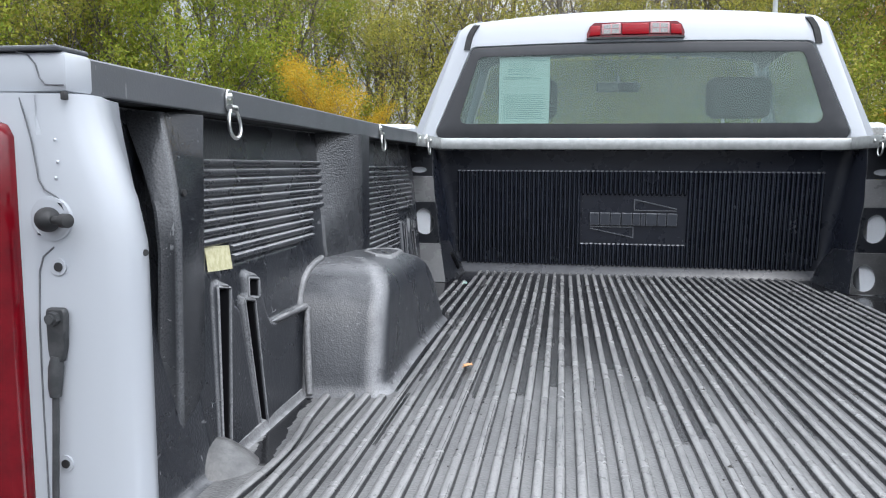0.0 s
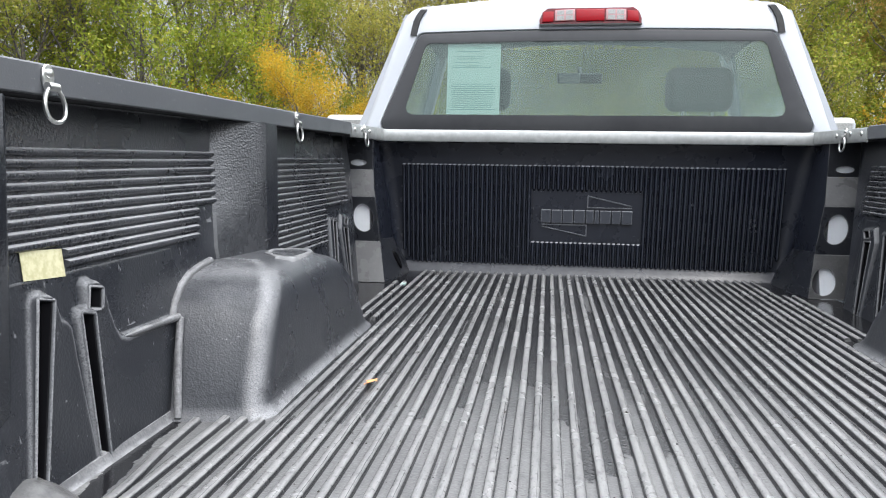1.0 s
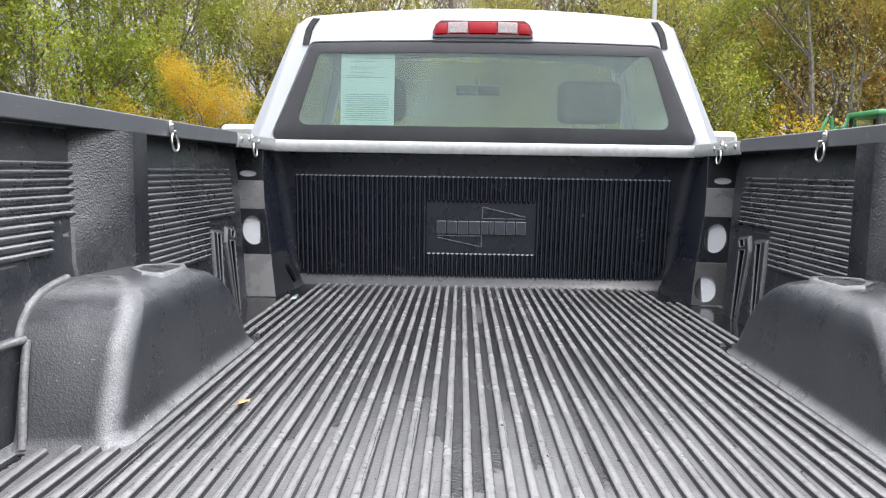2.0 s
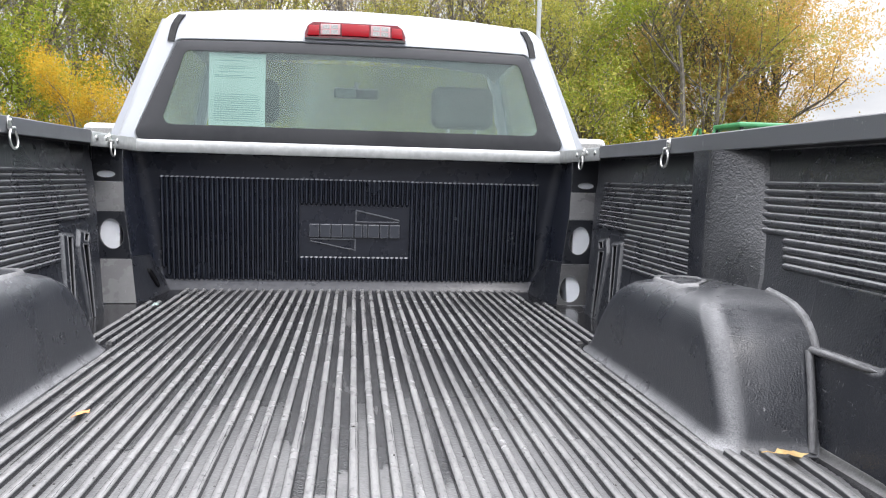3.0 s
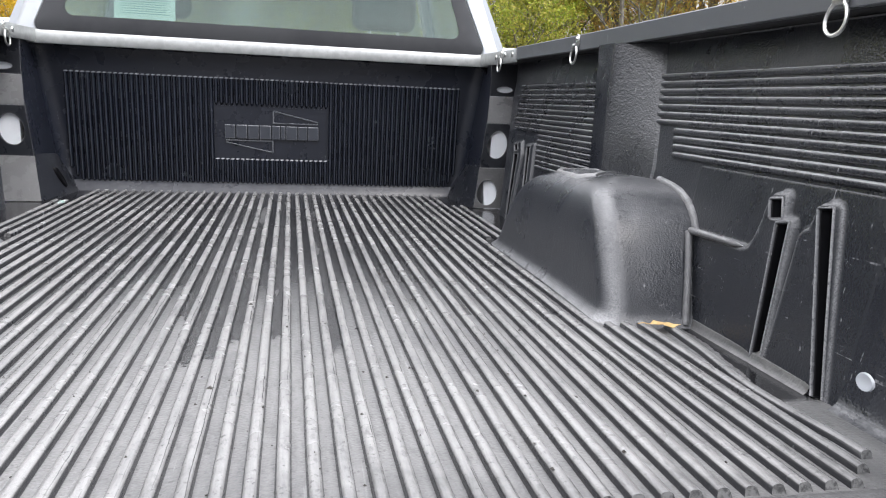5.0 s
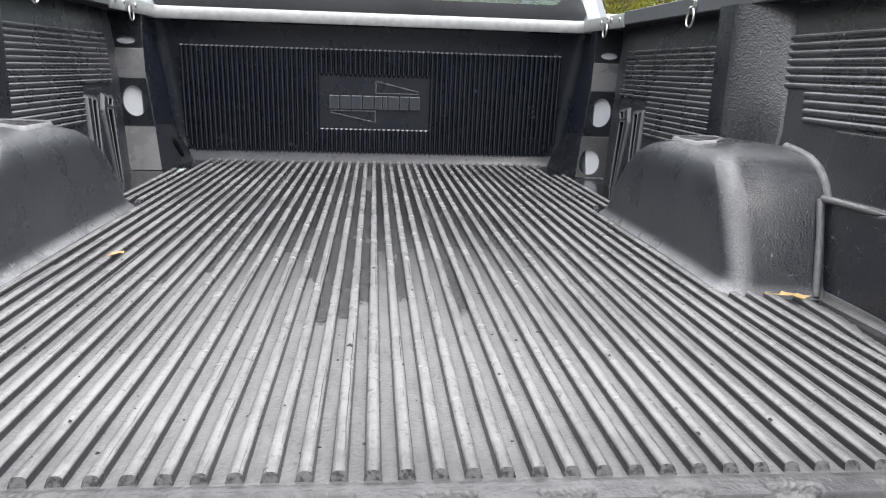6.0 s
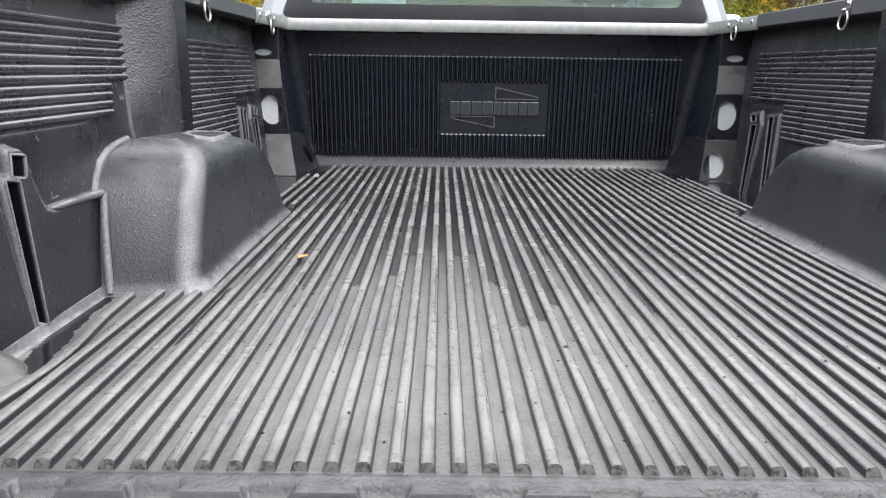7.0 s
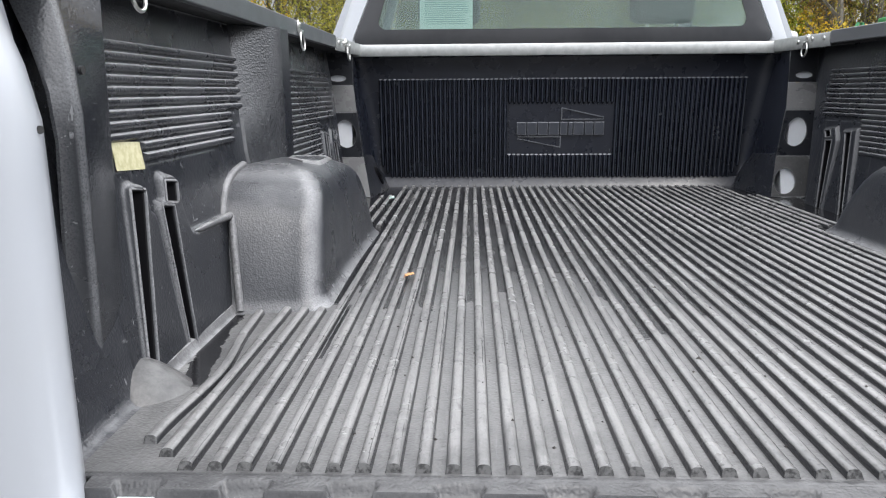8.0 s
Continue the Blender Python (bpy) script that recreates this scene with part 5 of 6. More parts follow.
def cab():
    opening = loop(0.845, 0.703, 0.556, 0.955, 0.035, 0.012)
    lip = loop(0.850, 0.708, 0.551, 0.960, 0.036, 0.012)
    outer = loop(0.945, 0.735, 0.40, 1.035, 0.06, 0.040)
    shell = loop(0.968, 0.760, 0.36, 1.058, 0.075, 0.048)
    bm = bmesh.new()
    rows = [[(x, back_y(z) + 0.012, z) for x, z in opening], [(x, back_y(z), z) for x, z in lip], [(x, back_y(z) + 0.004, z) for x, z in outer], [(x, back_y(z) + 0.022, z) for x, z in shell], [(x * 1.004, back_y(z) + 0.06, z + 0.002 * (z > 0.7)) for x, z in shell]]
    grid(bm, rows, False, True)
    back = tpart("cab_back", bm, MAT_WHITE, "white cab rear panel")

    # dark border and the glass
    seen = loop(0.742, 0.668, 0.628, 0.916, 0.030, 0.006)
    bm = bmesh.new()
    rows = [[(x, back_y(z) + 0.0035, z) for x, z in loop(0.8435, 0.7015, 0.5575, 0.9535, 0.035, 0.012)], [(x, back_y(z) + 0.002, z) for x, z in loop(0.838, 0.696, 0.562, 0.949, 0.035, 0.012)], [(x, back_y(z) + 0.002, z) for x, z in seen], [(x, back_y(z) + 0.0048, z) for x, z in seen]]
    grid(bm, rows, False, True)
    win = tpart("rear_window", bm, MAT_FRIT, "black-bordered tinted rear window")
    bm = bmesh.new()
    o = loop(0.842, 0.700, 0.559, 0.952, 0.035, 0.012)
    f = bm.faces.new([bm.verts.new((x, back_y(z) + 0.0055, z)) for x, z in o])
    g = bm.faces.new([bm.verts.new((x, back_y(z) + 0.0095, z)) for x, z in o][::-1])
    a, b = list(f.verts), list(g.verts)[::-1]
    for i in range(len(a)):
        bm.faces.new((a[i], a[(i + 1) % len(a)], b[(i + 1) % len(a)], b[i]))
    pane = part("pane", bm, MAT_GLASS, win)
    pane.visible_shadow = False

    # roof skin
    bm = bmesh.new()
    rows = []
    top = [p for p in shell if p[1] > 0.98]
    top.sort(key=lambda p: p[0])
    for y, dz in ((2.50, 0.0), (2.62, 0.014), (2.8, 0.020), (3.1, 0.018), (3.35, 0.0), (3.45, -0.02)):
        rows.append([(x * 1.004, max(y, back_y(z) + 0.0605), z + 0.002 + dz) for x, z in top])
    under = [[(x * 0.97, y, z - 0.035) for x, y, z in r] for r in rows]
    grid(bm, rows)
    tpart("roof", bm, MAT_WHITE, "white roof")
    bm = bmesh.new()
    grid(bm, under)
    tpart("headliner", bm, MAT_HEADLINER, "pale headliner")
    # drip mouldings on the roof edges
    for s in (-1, 1):
        bm = bmesh.new()
        rows = []
        for x, z in ((0.716, 0.945), (0.711, 0.975), (0.704, 1.005), (0.692, 1.030), (0.678, 1.050)):
            y = back_y(z) - 0.003
            rows.append([(s * (x - 0.014), y + 0.004, z - 0.001), (s * (x - 0.011), y - 0.002, z), (s * (x + 0.011), y - 0.002, z + 0.002), (s * (x + 0.014), y + 0.004, z + 0.002)])
        for y in (2.56, 3.0, 3.4):
            x, z = 0.672, 1.085
            rows.append([(s * (x - 0.014), y, z - 0.006), (s * (x - 0.011), y, z), (s * (x + 0.011), y, z - 0.002), (s * (x + 0.014), y, z - 0.008)])
        grid(bm, rows)
        tpart("roof_moulding", bm, MAT_RUBBER, "black roof ditch moulding")
        # door, pillars and side glass
        sx = s
        bm = bmesh.new()
        prism(bm, [(2.50, -0.45), (3.95, -0.45), (3.95, 0.52), (2.50, 0.56)], lambda y, z, d: (sx * (0.975 - d), y, z), 0.05)
        tpart("door", bm, MAT_WHITE, "white cab door")
        bm = bmesh.new()
        prism(bm, [(2.49, 0.56), (2.62, 0.56), (2.64, 1.04), (2.51, 1.04)], lambda y, z, d: (sx * (0.965 - 0.43 * (z - 0.56) - d), y, z), 0.05)
        tpart("rear_roof_pillar", bm, MAT_WHITE)
        bm = bmesh.new()
        prism(bm, [(3.90, 0.53), (3.97, 0.53), (3.50, 1.03), (3.42, 1.03)], lambda y, z, d: (sx * (0.965 - 0.43 * (z - 0.56) - d), y, z), 0.06)
        tpart("windscreen_pillar", bm, MAT_WHITE)
        bm = bmesh.new()
        prism(bm, [(2.62, 0.56), (3.90, 0.54), (3.42, 1.03), (2.64, 1.03)], lambda y, z, d: (sx * (0.952 - 0.43 * (z - 0.56) - d), y, z), 0.004)
        g = tpart("side_window", bm, MAT_CLEAR, smooth=False)
        g.visible_shadow = False
        # mirror
        bm = bmesh.new()
        box(bm, *sorted((sx * 1.16, sx * 1.42)), 3.52, 3.66, 0.46, 0.690, 0.035, 4)
        mir = tpart("door_mirror", bm, MAT_WHITE, "white door mirror")
        part("mirror_glass", box(bmesh.new(), *sorted((sx * 1.185, sx * 1.395)), 3.514, 3.522, 0.485, 0.665, 0.003), MAT_CHROME, mir)
        part("mirror_arm", box(bmesh.new(), *sorted((sx * 0.96, sx * 1.18)), 3.58, 3.64, 0.49, 0.55, 0.012), MAT_RUBBER, mir, smooth=True)
    # windscreen
    bm = bmesh.new()
    prism(bm, [(-0.88, 0.54), (0.88, 0.54), (0.70, 1.03), (-0.70, 1.03)], lambda x, z, d: (x, 3.95 - (z - 0.54) * 1.0 + d, z), 0.004)
    g = tpart("windscreen", bm, MAT_CLEAR, smooth=False)
    g.visible_shadow = False
    tbox("dashboard", -0.90, 0.90, 3.55, 3.95, 0.22, 0.50, MAT_TRIM, "dark dashboard", 0.03)
    tbox("bonnet", -0.93, 0.93, 3.97, 5.15, -0.10, 0.46, MAT_WHITE, "white bonnet", 0.06)
    tbox("cab_floor", -0.92, 0.92, 2.46, 3.96, -0.45, -0.40, MAT_TRIM)
    tbox("chassis", -0.45, 0.45, -0.02, 5.05, -0.52, -0.455, MAT_RUBBER, "", 0.01)

    # seats
    for x in (-0.46, 0.46):
        bm = bmesh.new()
        prism(bm, [(2.60, 0.0), (2.82, 0.0), (2.74, 0.58), (2.70, 0.63), (2.60, 0.63), (2.56, 0.58)], lambda y, z, d: (x - 0.26 + d, y, z), 0.52)
        bmesh.ops.bevel(bm, geom=list(bm.edges), offset=0.03, segments=3, affect="EDGES", profile=0.5)
        seat = tpart("seat", bm, MAT_SEAT, "grey cloth seat")
        part("cushion", box(bmesh.new(), x - 0.26, x + 0.26, 2.72, 3.25, -0.12, 0.04, 0.04, 3), MAT_SEAT, seat, smooth=True)
        part("head_restraint", box(bmesh.new(), x - 0.135, x + 0.135, 2.62, 2.72, 0.66, 0.84, 0.04, 4), MAT_SEAT, seat, smooth=True)
        for dx in (-0.06, 0.06):
            bm = bmesh.new()
            tube(bm, [(x + dx, 2.67, 0.60), (x + dx, 2.67, 0.70)], 0.006, 8)
            part("post", bm, MAT_CHROME, seat, smooth=True)
    # inside mirror
    bm = bmesh.new()
    box(bm, -0.12, 0.12, 3.50, 3.53, 0.86, 0.915, 0.012, 3)
    mir = tpart("inside_mirror", bm, MAT_TRIM, "dark inside mirror")
    part("mirror_glass", box(bmesh.new(), -0.11, 0.0, 3.496, 3.499, 0.864, 0.911), MAT_CHROME, mir)
    bm = bmesh.new()
    tube(bm, [(0, 3.52, 0.90), (0, 3.56, 0.95)], 0.012, 8)
    part("stem", bm, MAT_TRIM, mir, smooth=True)
    # steering wheel
    bm = bmesh.new()
    tube(bm, [(-0.46 + 0.19 * math.cos(2 * math.pi * i / 24), 3.40 + 0.08 * math.sin(2 * math.pi * i / 24), 0.42 + 0.17 * math.sin(2 * math.pi * i / 24)) for i in range(24)], 0.015, 8, True)
    tpart("steering_wheel", bm, MAT_TRIM)

    # high brake lamp
    def onback(u, v, d):
        return (u, back_y(v) + 0.002 - d, v - 0.006 * (u / 0.2) ** 2)
    bm = bmesh.new()
    outline = [(-0.204, 0.992), (0.190, 0.992), (0.192, 1.010), (0.180, 1.040), (0.160, 1.054), (-0.174, 1.054), (-0.194, 1.040), (-0.206, 1.010)]
    prism(bm, [(x - 0.000, z) for x, z in outline], onback, 0.010)
    lamp = tpart("brake_lamp", bm, MAT_REDDARK, "red high-mounted brake lamp with two clear lenses")
    bm = bmesh.new()
    prism(bm, [(-0.206, 0.986), (0.192, 0.986), (0.192, 0.9925), (-0.206, 0.9925)], lambda u, v, d: onback(u, v, d), 0.020)
    part("lower_lip", bm, MAT_RUBBER, lamp)
    for x0, x1, z0, z1, m, n, d0 in ((-0.196, -0.150, 0.999, 1.040, MAT_RED, "red_lens", 0.0105), (-0.062, 0.048, 0.998, 1.044, MAT_RED, "red_lens", 0.0105), (0.136, 0.182, 0.999, 1.040, MAT_RED, "red_lens", 0.0105), (-0.145, -0.067, 1.000, 1.045, MAT_LENSRIM, "clear_lens", 0.0105), (0.053, 0.131, 1.000, 1.045, MAT_LENSRIM, "clear_lens", 0.0105)):
        bm = bmesh.new()
        prism(bm, [(x0, z0), (x1, z0), (x1 - (0.006 if x1 > 0.15 else 0), z1), (x0 + (0.006 if x0 < -0.15 else 0), z1)], lambda u, v, d: onback(u, v, d0 + d), 0.007)
        bmesh.ops.bevel(bm, geom=list(bm.edges), offset=0.003, segments=2, affect="EDGES", profile=0.5)
        lens = part(n, bm, m, lamp, smooth=True)
        if n == "clear_lens":
            cx = (x0 + x1) / 2
            for dx in (-0.017, 0.017):
                for z2 in (1.012, 1.033):
                    bm = bmesh.new()
                    prism(bm, [(cx + dx - 0.014, z2 - 0.0085), (cx + dx + 0.014, z2 - 0.0085), (cx + dx + 0.014, z2 + 0.0085), (cx + dx - 0.014, z2 + 0.0085)], lambda u, v, d: onback(u, v, 0.0172 + d), 0.0012)
                    part("reflector", bm, MAT_LENS, lens)


cab()


def wheel(x, y):
    bm = bmesh.new()
    s = 1 if x > 0 else -1
    prof = [(0.20, -0.11), (0.33, -0.115), (0.375, -0.10), (0.39, -0.06), (0.39, 0.06), (0.375, 0.10), (0.33, 0.115), (0.20, 0.11)]
    n = 40
    rows = [[(x + w, y + r * math.cos(2 * math.pi * i / n), GROUND + 0.39 + r * math.sin(2 * math.pi * i / n)) for r, w in prof] for i in range(n)]
    grid(bm, rows, True, True)
    w = tpart("wheel", bm, MAT_RUBBER, "black tyre on a steel rim")
    bm = bmesh.new()
    tube(bm, [(x - 0.08, y, GROUND + 0.39), (x + 0.08, y, GROUND + 0.39)], 0.205, 32)
    part("rim", bm, MAT_CHROME, w, smooth=True)


for x in (-0.86, 0.86):
    for y in (1.0, 4.55):
        wheel(x, y)


# paper sheet inside the rear window
def window_sheet():
    sheet = thing("window_sheet", "pale green printed paper sheet taped inside the rear window", "paper sheet", at=(0, 0, 0))

    def on(u, v, d):
        return (u, back_y(v) + 0.0115 - d, v)
    bm = bmesh.new()
    prism(bm, [(-0.573, 0.630), (-0.357, 0.630), (-0.357, 0.913), (-0.573, 0.913)], on, -0.001)
    part("sheet", bm, MAT_PAPER, sheet)
    rng = random.Random(4)
    zs = [0.897, 0.884, 0.862, 0.854, 0.840, 0.826, 0.820] + [0.752 - 0.0085 * i for i in range(13)]
    for i, z in enumerate(zs):
        a = -0.565 + (0.09 if i == 0 else 0.03 if i < 5 else 0.012)
        b = a + rng.uniform(0.09, 0.15) if i < 6 else -0.372 - rng.uniform(0, 0.02)
        bm = bmesh.new()
        prism(bm, [(a, z - 0.0012), (b, z - 0.0012), (b, z + 0.0012), (a, z + 0.0012)], lambda u, v, d: on(u, v, 0.0002 + d), 0.0004)
        part("text_line", bm, MAT_INK, sheet)


window_sheet()


# ---------------------------------------------------------------- fallen leaves
def fallen_leaf(x, y, z, size, turn, mat, label):
    bm = bmesh.new()
    half = [(0.0, 0.0), (0.10, 0.10), (0.20, 0.26), (0.30, 0.22), (0.44, 0.33), (0.54, 0.20), (0.68, 0.22), (0.80, 0.09), (1.0, 0.0)]
    up = [[(u * size, v * size * k, size * (0.035 * math.sin(u * 6) + 0.14 * v * abs(k) * math.sin(u * 9 + k))) for u, v in half] for k in (-1.0, -0.5, 0.0, 0.5, 1.0)]
    grid(bm, up)
    bmesh.ops.remove_doubles(bm, verts=bm.verts, dist=1e-5)
    r = bmesh.ops.solidify(bm, geom=list(bm.faces), thickness=0.0006)
    leaf = part("fallen_leaf", bm, mat, None, "", True)
    bm = bmesh.new()
    tube(bm, [(0.01 * size, 0, 0), (-0.2 * size, 0.03 * size, 0.03 * size), (-0.38 * size, -0.02 * size, 0.02 * size)], 0.001, 6)
    part("stalk", bm, mat, leaf, smooth=True)
    leaf.matrix_basis = pose(x, y, z, 0, 0, turn)
    return tagged(leaf, label, "leaf", "fallen leaves")


fallen_leaf(-0.497, 0.810, 0.004, 0.036, 70, MAT_LEAF_A, "small curled orange leaf lying between the floor ribs")
fallen_leaf(0.698, 0.562, 0.005, 0.058, -6, MAT_LEAF_B, "yellow-brown dry leaf lying beside the wheel arch cover")


def floor_grit():
    """Dark crumbs and bits of dirt on the liner floor."""
    rng = random.Random(21)
    v, f = [], []
    for i in range(260):
        x, y = rng.uniform(-0.56, 0.56), 0.05 + 1.9 * rng.random() ** 1.3
        top = abs((x / PITCH) % 1 - 0.5) > 0.30
        z = 0.0022 if top else -0.0078
        s = rng.uniform(0.0008, 0.0030) * (1.6 if rng.random() < 0.06 else 1)
        b = len(v)
        for k in range(5):
            a = 2 * math.pi * k / 5 + rng.random()
            v.append((x + s * math.cos(a) * rng.uniform(0.6, 1.4), y + s * math.sin(a) * rng.uniform(0.6, 1.6), z - 0.0003))
        v.append((x, y, z + s * rng.uniform(0.5, 1.0)))
        f += [(b + k, b + (k + 1) % 5, b + 5) for k in range(5)]
    me = bpy.data.meshes.new("dirt_crumbs")
    me.from_pydata(v, [], f)
    me.materials.append(MAT_DIRT)
    tagged(new("dirt_crumbs", me), "scattered dark crumbs of dirt on the liner floor", "dirt", kind="stuff")


floor_grit()


def paper_scrap(x, y):
    """A small crumpled pale scrap between the ribs."""
    rng = random.Random(3)
    bm = bmesh.new()
    rows = [[(x + 0.016 * i / 5 + rng.uniform(-0.002, 0.002), y + 0.034 * j / 7 + rng.uniform(-0.002, 0.002), 0.004 + rng.uniform(0, 0.010)) for i in range(6)] for j in range(8)]
    grid(bm, rows)
    bmesh.ops.solidify(bm, geom=list(bm.faces), thickness=0.0006)
    tagged(part("litter_scrap", bm, MAT_PAPER, None, "", True), "small crumpled pale scrap of litter on the liner floor", "litter")


paper_scrap(-0.655, 1.92)


# ---------------------------------------------------------------- trees
def foliage(name, a, b, c):
    """Leaves in three tints, picked leaf by leaf."""
    m = material(name, a, 0.6, 0.0, 0.2)
    k = Nodes(m)
    g = k.t.nodes.new("ShaderNodeNewGeometry")
    r = g.outputs["Random Per Island"]
    k.color(k.mix(k.range(r, 0.55, 0.95), k.mix(k.range(r, 0.05, 0.5), a, b), c))
    k.b.inputs["Subsurface Weight"].default_value = 0.0
    tr = k.t.nodes.new("ShaderNodeBsdfTranslucent")
    k.link(k.mix(k.range(r, 0.05, 0.5), a, b), tr.inputs["Color"])
    mx = k.t.nodes.new("ShaderNodeMixShader")
    mx.inputs[0].default_value = 0.45
    out = k.t.nodes["Material Output"]
    k.link(k.b.outputs[0], mx.inputs[1])
    k.link(tr.outputs[0], mx.inputs[2])
    k.link(mx.outputs[0], out.inputs["Surface"])
    return m


MAT_BARK = plain_varied("bark", (0.12, 0.105, 0.09), (0.21, 0.19, 0.165), 6, 0.9)
LEAVES = {
    "green": foliage("leaves_green", (0.215, 0.300, 0.040), (0.340, 0.390, 0.052), (0.500, 0.460, 0.080)),
    "olive": foliage("leaves_olive", (0.290, 0.305, 0.070), (0.400, 0.385, 0.085), (0.520, 0.430, 0.100)),
    "yellow": foliage("leaves_yellow", (0.562, 0.348, 0.025), (0.614, 0.414, 0.041), (0.348, 0.348, 0.057)),
    "orange": foliage("leaves_orange", (0.723, 0.439, 0.132), (0.612, 0.439, 0.132), (0.482, 0.439, 0.153)),
    "brown": foliage("leaves_brown", (0.399, 0.298, 0.159), (0.458, 0.357, 0.178), (0.357, 0.339, 0.149)),
}


def tree(name, label, height, spread, kind, leaves, leaf_size, seed, low=0.25):
    """A tapered trunk with forking limbs and a crown of single leaf clumps at the twigs."""
    rng = random.Random(seed)
    wood_v, wood_f, tips = [], [], []

    def limb(p, d, length, r, depth):
        n = 4 if depth < 2 else 3
        sides = 6 if depth == 0 else 4 if depth < 3 else 3
        base = len(wood_v)
        pts = []
        for i in range(n + 1):
            pts.append((p.copy(), r * (1 - 0.55 * i / n)))
            bend = Vector((rng.gauss(0, 1), rng.gauss(0, 1), rng.gauss(0, 0.6) + (0.35 if depth else 0.0)))
            d = (d + bend * (0.07 if depth == 0 else 0.16)).normalized()
            p = p + d * (length / n)
        for q, rr in pts:
            s = d.orthogonal().normalized()
            u = d.cross(s)
            for j in range(sides):
                a = 2 * math.pi * j / sides
                wood_v.append(q + rr * (math.cos(a) * s + math.sin(a) * u))
        for i in range(n):
            for j in range(sides):
                a0, a1 = base + i * sides + j, base + i * sides + (j + 1) % sides
                wood_f.append((a0, a1, a1 + sides, a0 + sides))
        if depth >= 2:
            tips.extend(q for q, _ in pts[1:])
        if depth == 4:
            return
        kids = (rng.randint(7, 9), rng.randint(4, 5), rng.randint(3, 4), rng.randint(2, 3))[depth]
        for c in range(kids):
            i = rng.randint(1, n) if depth else max(1, min(n, int(n * (low + (1 - low) * (c + rng.random()) / kids) + 0.5)))
            q, rr = pts[i]
            side = Vector((rng.gauss(0, 1), rng.gauss(0, 1), rng.uniform(-0.1, 0.7)))
            nd = (d * (0.75 if depth else 0.55) + side.normalized() * spread).normalized()
            limb(q.copy(), nd, length * rng.uniform(0.45, 0.68), rr * rng.uniform(0.5, 0.68), depth + 1)

    limb(Vector((0, 0, 0)), Vector((rng.gauss(0, 0.04), rng.gauss(0, 0.04), 1)).normalized(), height * 0.55, height * 0.0115, 0)
    me = bpy.data.meshes.new("trunk")
    me.from_pydata([tuple(v) for v in wood_v], [], wood_f)
    me.materials.append(MAT_BARK)
    lv, lf = [], []
    for i in range(leaves):
        q = rng.choice(tips) + Vector((rng.gauss(0, 1), rng.gauss(0, 1), rng.gauss(0, 0.8))) * (leaf_size * 4.2)
        s = leaf_size * rng.uniform(0.5, 1.25)
        u = Vector((rng.gauss(0, 1), rng.gauss(0, 1), rng.gauss(0, 1))).normalized()
        w = u.orthogonal().normalized()
        w = (w * math.cos(i) + u.cross(w) * math.sin(i)) * s
        u = u * s * 0.62
        b = len(lv)
        lv += [q - w, q - u * 0.8 - w * 0.2, q + w, q + u * 0.8 + w * 0.15]
        lf.append((b, b + 1, b + 2, b + 3))
    ml = bpy.data.meshes.new("crown")
    ml.from_pydata([tuple(v) for v in lv], [], lf)
    ml.materials.append(LEAVES[kind])
    t = new(name)
    tagged(t, label, "tree", "trees along the lot's edge")
    for n, m in (("trunk", me), ("crown", ml)):
        o = new(n, m)
        o.parent = t
    return t


KINDS = [
    tree("green_tree", "leafy green tree at the edge of the lot", 12.0, 0.75, "green", 21600, 0.066, 11, 0.12),
    tree("green_tree", "leafy green tree at the edge of the lot", 10.0, 0.85, "green", 20700, 0.064, 12, 0.10),
    tree("olive_tree", "dull olive-green autumn tree at the edge of the lot", 13.0, 0.72, "olive", 16650, 0.064, 13, 0.15),
    tree("olive_tree", "dull olive-green autumn tree at the edge of the lot", 11.0, 0.80, "olive", 16650, 0.062, 14, 0.12),
    tree("yellow_tree", "bright yellow autumn maple at the edge of the lot", 7.5, 0.85, "yellow", 16200, 0.055, 15, 0.10),
    tree("bare_tree", "nearly bare tall tree with grey-brown branches", 15.0, 0.62, "brown", 2700, 0.055, 16, 0.25),
    tree("bare_tree", "nearly bare tall tree with grey-brown branches", 14.0, 0.70, "olive", 3780, 0.055, 17, 0.22),
    tree("orange_tree", "orange-brown autumn tree at the edge of the lot", 12.0, 0.75, "orange", 24300, 0.064, 18, 0.15),
]


def plant(k, az, dist, scale=1.0, turn=0.0, first=[]):
    a = radians(az)
    m = pose(dist * math.sin(a), dist * math.cos(a), GROUND, 0, 0, turn)
    if k in first:
        o = copy_thing(KINDS[k], m)
    else:
        first.append(k)
        o = KINDS[k]
        o.matrix_basis = m
    o.scale = (scale, scale, scale)
    return o


rng = random.Random(77)
FRONT = [(-47, 0, 24), (-43, 1, 27), (-39, 3, 25), (-35, 1, 28), (-31, 0, 25), (-27.5, 1, 24), (-25.0, 4, 23), (-20.5, 1, 27), (-19.6, 4, 21.5), (-16.8, 4, 23), (-12.5, 3, 27), (-8, 2, 27), (-3, 3, 28), (2, 2, 28), (7, 3, 29), (11, 2, 29), (15.5, 3, 27), (18, 1, 26), (21.5, 3, 28), (24, 7, 29), (27, 3, 28), (29.5, 7, 30), (31, 7, 31)]
for az, k, d in FRONT:
    plant(k, az, d, rng.uniform(0.70, 0.95) * (1.15 if az < -5 else 1.12 if az > 20 else 1.0) * ({-25.0: 0.50, -19.6: 0.70, -16.8: 0.56}.get(az, 1.0)), rng.uniform(0, 360))
for i in range(36):
    az = -48 + 80 * (i + rng.random() * 0.7) / 36
    plant(rng.choice((5, 6, 5, 6, 5)), az, rng.uniform(28, 37), rng.uniform(0.85, 1.2), rng.uniform(0, 360))

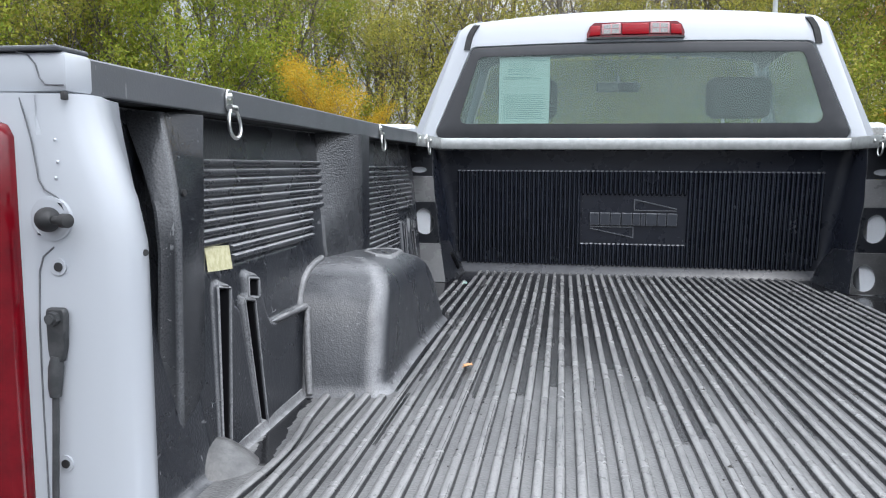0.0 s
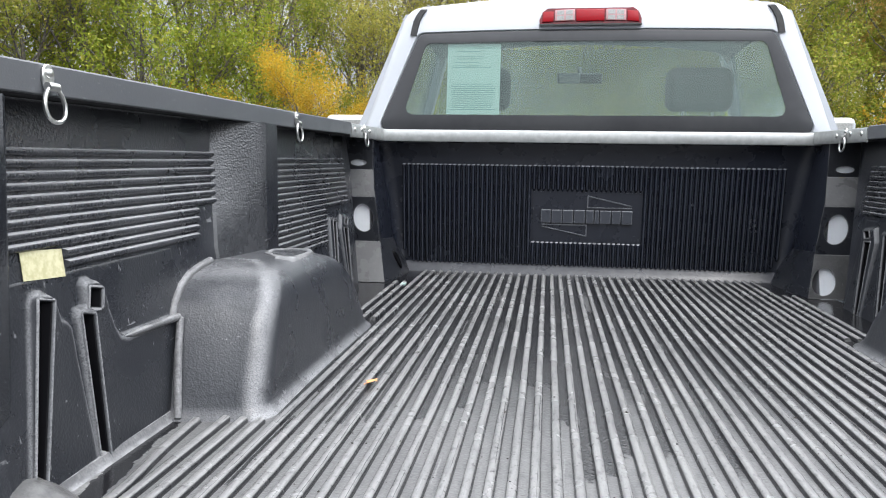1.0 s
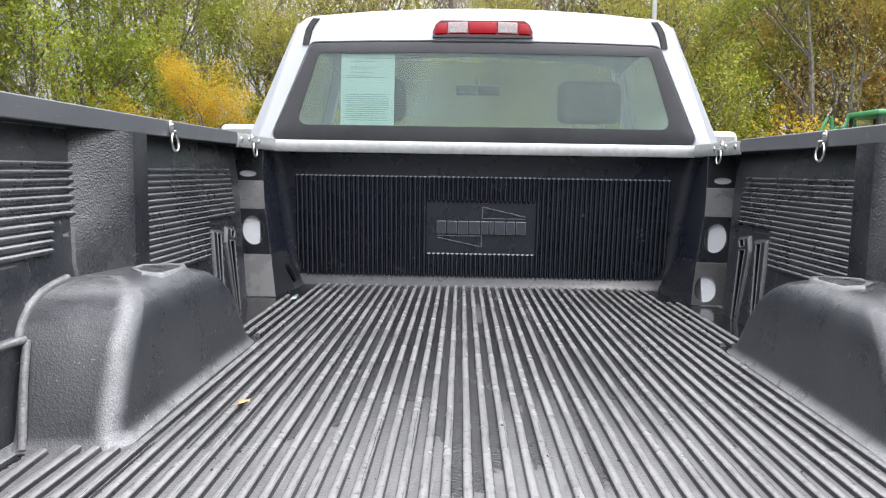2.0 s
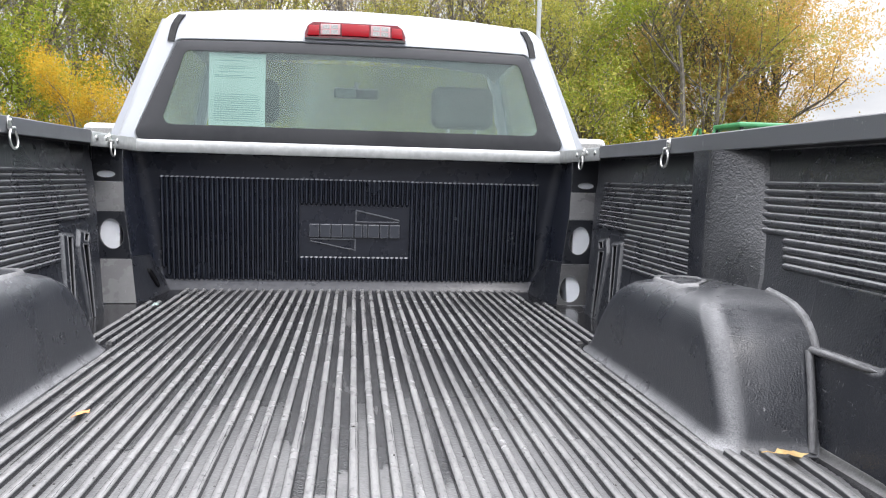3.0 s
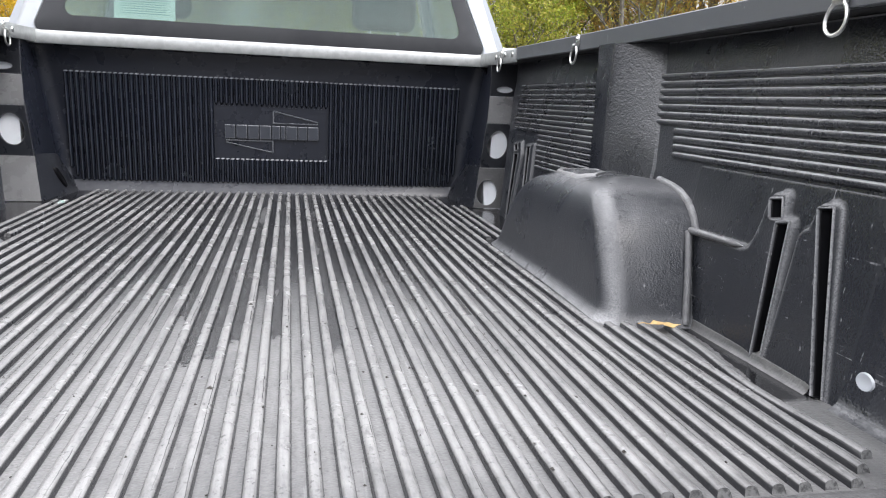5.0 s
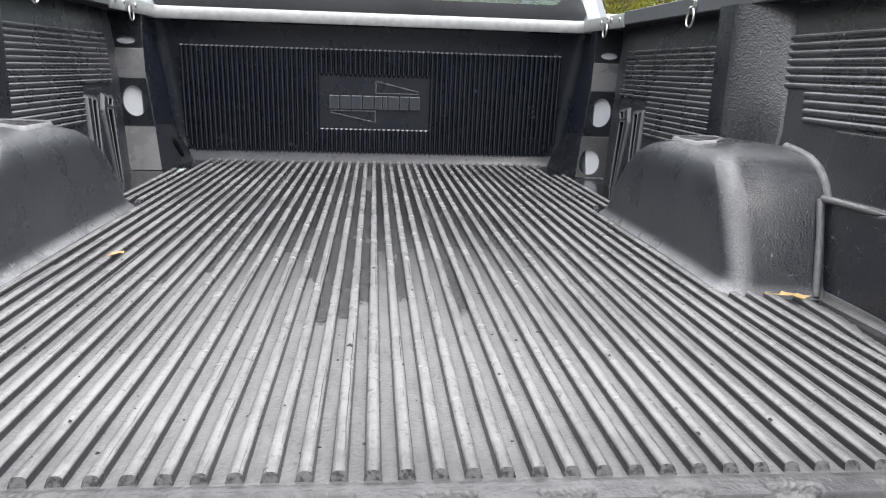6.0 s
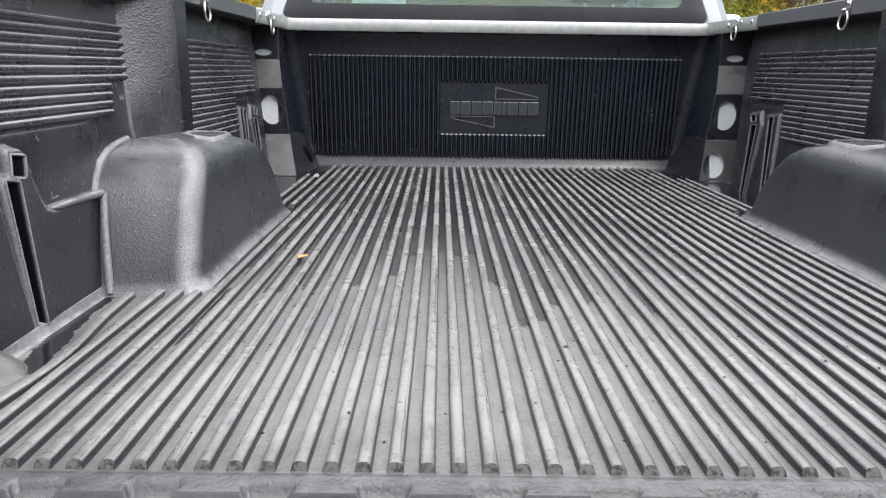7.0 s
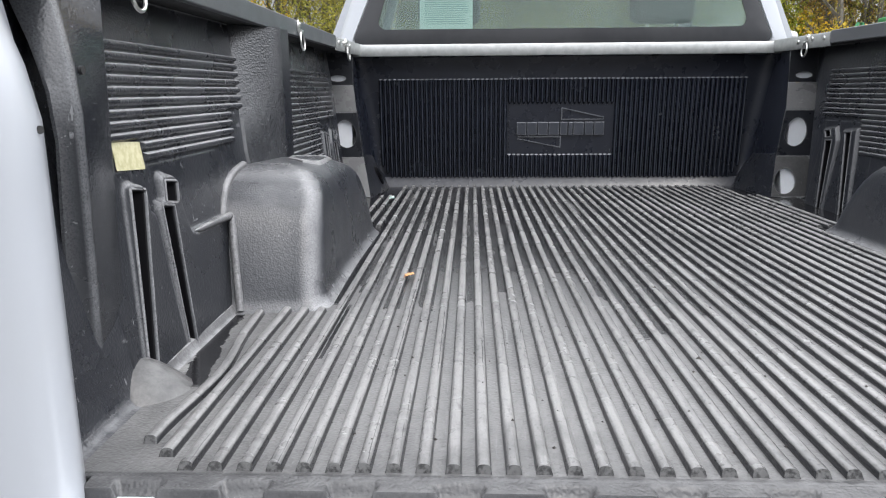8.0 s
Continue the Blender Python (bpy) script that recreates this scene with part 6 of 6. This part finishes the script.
for i in range(8):
    az = -46 + 76 * (i + rng.random() * 0.8) / 8
    plant(rng.choice((5, 6)), az, rng.uniform(25.5, 28), rng.uniform(0.62, 0.9), rng.uniform(0, 360))


def undergrowth():
    """Brush under the trees, leaf by leaf."""
    rng = random.Random(5)
    lv, lf = [], []
    for i in range(80000):
        az = radians(rng.uniform(-52, 37))
        d = 23.5 + 9 * rng.random()
        lump = 1.6 + 1.5 * noise.noise((az * 9, d * 0.3, 3.3)) + 0.7 * noise.noise((az * 31, d, 8.1))
        z = GROUND + max(0.3, lump + 0.9) * rng.random() ** 0.6
        s = rng.uniform(0.035, 0.075)
        u = Vector((rng.gauss(0, 1), rng.gauss(0, 1), rng.gauss(0, 1))).normalized()
        w = u.orthogonal().normalized() * s
        u = u * s * 0.7
        q = Vector((d * math.sin(az), d * math.cos(az), z))
        b = len(lv)
        lv += [q - w, q - u, q + w, q + u]
        lf.append((b, b + 1, b + 2, b + 3))
    me = bpy.data.meshes.new("undergrowth")
    me.from_pydata([tuple(v) for v in lv], [], lf)
    me.materials.append(LEAVES["green"])
    me.materials.append(LEAVES["olive"])
    me.materials.append(LEAVES["yellow"])
    for p in me.polygons:
        c = p.center
        v = noise.noise((c.x * 0.25, c.y * 0.25, 2.0))
        p.material_index = 0 if v < 0.05 else 1 if v < 0.32 else 2
    tagged(new("undergrowth", me), "tangled green and yellowing brush under the trees", "bushes", kind="stuff")


undergrowth()


# ---------------------------------------------------------------- far side of the lot
def light_pole(x, y, h, arm=0.8, name="light_pole"):
    p = thing(name, "grey steel parking lot light pole", "light pole", "light poles", at=(x, y, GROUND))
    bm = bmesh.new()
    tube(bm, [(0, 0, 0), (0, 0, h)], 0.08, 12, radii=[0.085, 0.06])
    part("shaft", bm, MAT_POLE, p, smooth=True)
    part("base", box(bmesh.new(), -0.2, 0.2, -0.2, 0.2, 0, 0.12, 0.02), MAT_POLE, p)
    bm = bmesh.new()
    tube(bm, [(-arm, 0, h - 0.08), (arm, 0, h - 0.08)], 0.03, 8)
    part("cross_arm", bm, MAT_POLE, p, smooth=True)
    for x2 in (-arm - 0.15, arm + 0.15):
        part("lamp_head", box(bmesh.new(), x2 - 0.28, x2 + 0.28, -0.16, 0.16, h - 0.14, h, 0.03), MAT_POLE, p, smooth=True)


light_pole(5.6, 22.2, 8.5)
light_pole(8.3, -23.5, 9.2, 0.4)


def tractor(az, d):
    """Green farm tractor: glazed cab under a flat roof, bonnet and wheels."""
    a = radians(az)
    t = thing("tractor", "green farm tractor with a glazed cab parked in the lot", "tractor", at=(d * math.sin(a), d * math.cos(a), GROUND))
    part("roof", box(bmesh.new(), -0.72, 0.72, -0.75, 0.75, 2.84, 2.98, 0.05, 3), MAT_TRACTOR, t, smooth=True)
    part("cab_base", box(bmesh.new(), -0.66, 0.66, -0.7, 0.7, 0.9, 1.7, 0.05), MAT_TRACTOR, t, smooth=True)
    for x in (-0.62, 0.0, 0.62):
        for y in (-0.66, 0.66):
            part("cab_post", box(bmesh.new(), x - 0.035, x + 0.035, y - 0.035, y + 0.035, 1.68, 2.86, 0.01), MAT_RUBBER, t)
    for y in (-0.66, 0.66):
        part("cab_glass", box(bmesh.new(), -0.6, 0.6, y - 0.004, y + 0.004, 1.7, 2.84), MAT_CLEAR, t)
    part("bonnet", box(bmesh.new(), -0.4, 0.4, 0.7, 2.3, 0.9, 1.7, 0.1, 3), MAT_TRACTOR, t, smooth=True)
    for x, y, r in ((-0.8, -0.1, 0.85), (0.8, -0.1, 0.85), (-0.75, 2.0, 0.5), (0.75, 2.0, 0.5)):
        bm = bmesh.new()
        tube(bm, [(x - 0.2, y, r), (x - 0.16, y, r), (x + 0.16, y, r), (x + 0.2, y, r)], r, 28, radii=[r * 0.85, r, r, r * 0.85])
        part("wheel", bm, MAT_RUBBER, t, smooth=True)


def implement(az, d):
    """Green towed field implement with its frames folded up into peaks."""
    a = radians(az)
    t = thing("farm_implement", "green steel field implement with folded frames", "farm implement", at=(d * math.sin(a), d * math.cos(a), GROUND))
    for x0, xp, x1, zp in ((-0.75, 0.0, 0.25, 2.86), (-0.05, 0.55, 1.2, 2.88), (-0.35, 0.25, 0.6, 2.62)):
        bm = bmesh.new()
        tube(bm, [(x0, 0, 1.2), (xp - 0.05, 0.0, zp), (xp + 0.05, 0.0, zp), (x1, 0.1, 1.2)], 0.045, 8)
        part("frame", bm, MAT_TRACTOR, t, smooth=True)
    for z in (1.2, 1.7, 2.1):
        bm = bmesh.new()
        tube(bm, [(-0.8, 0.05, z), (1.2, 0.05, z)], 0.05, 8)
        part("cross_bar", bm, MAT_TRACTOR, t, smooth=True)
    for x in (-0.6, 0.9):
        bm = bmesh.new()
        tube(bm, [(x - 0.1, 0, 0.35), (x + 0.1, 0, 0.35)], 0.35, 24)
        part("wheel", bm, MAT_RUBBER, t, smooth=True)
        part("leg", box(bmesh.new(), x - 0.05, x + 0.05, -0.05, 0.05, 0.35, 1.25), MAT_TRACTOR, t)


tractor(30.0, 21.5)
implement(26.4, 21.5)
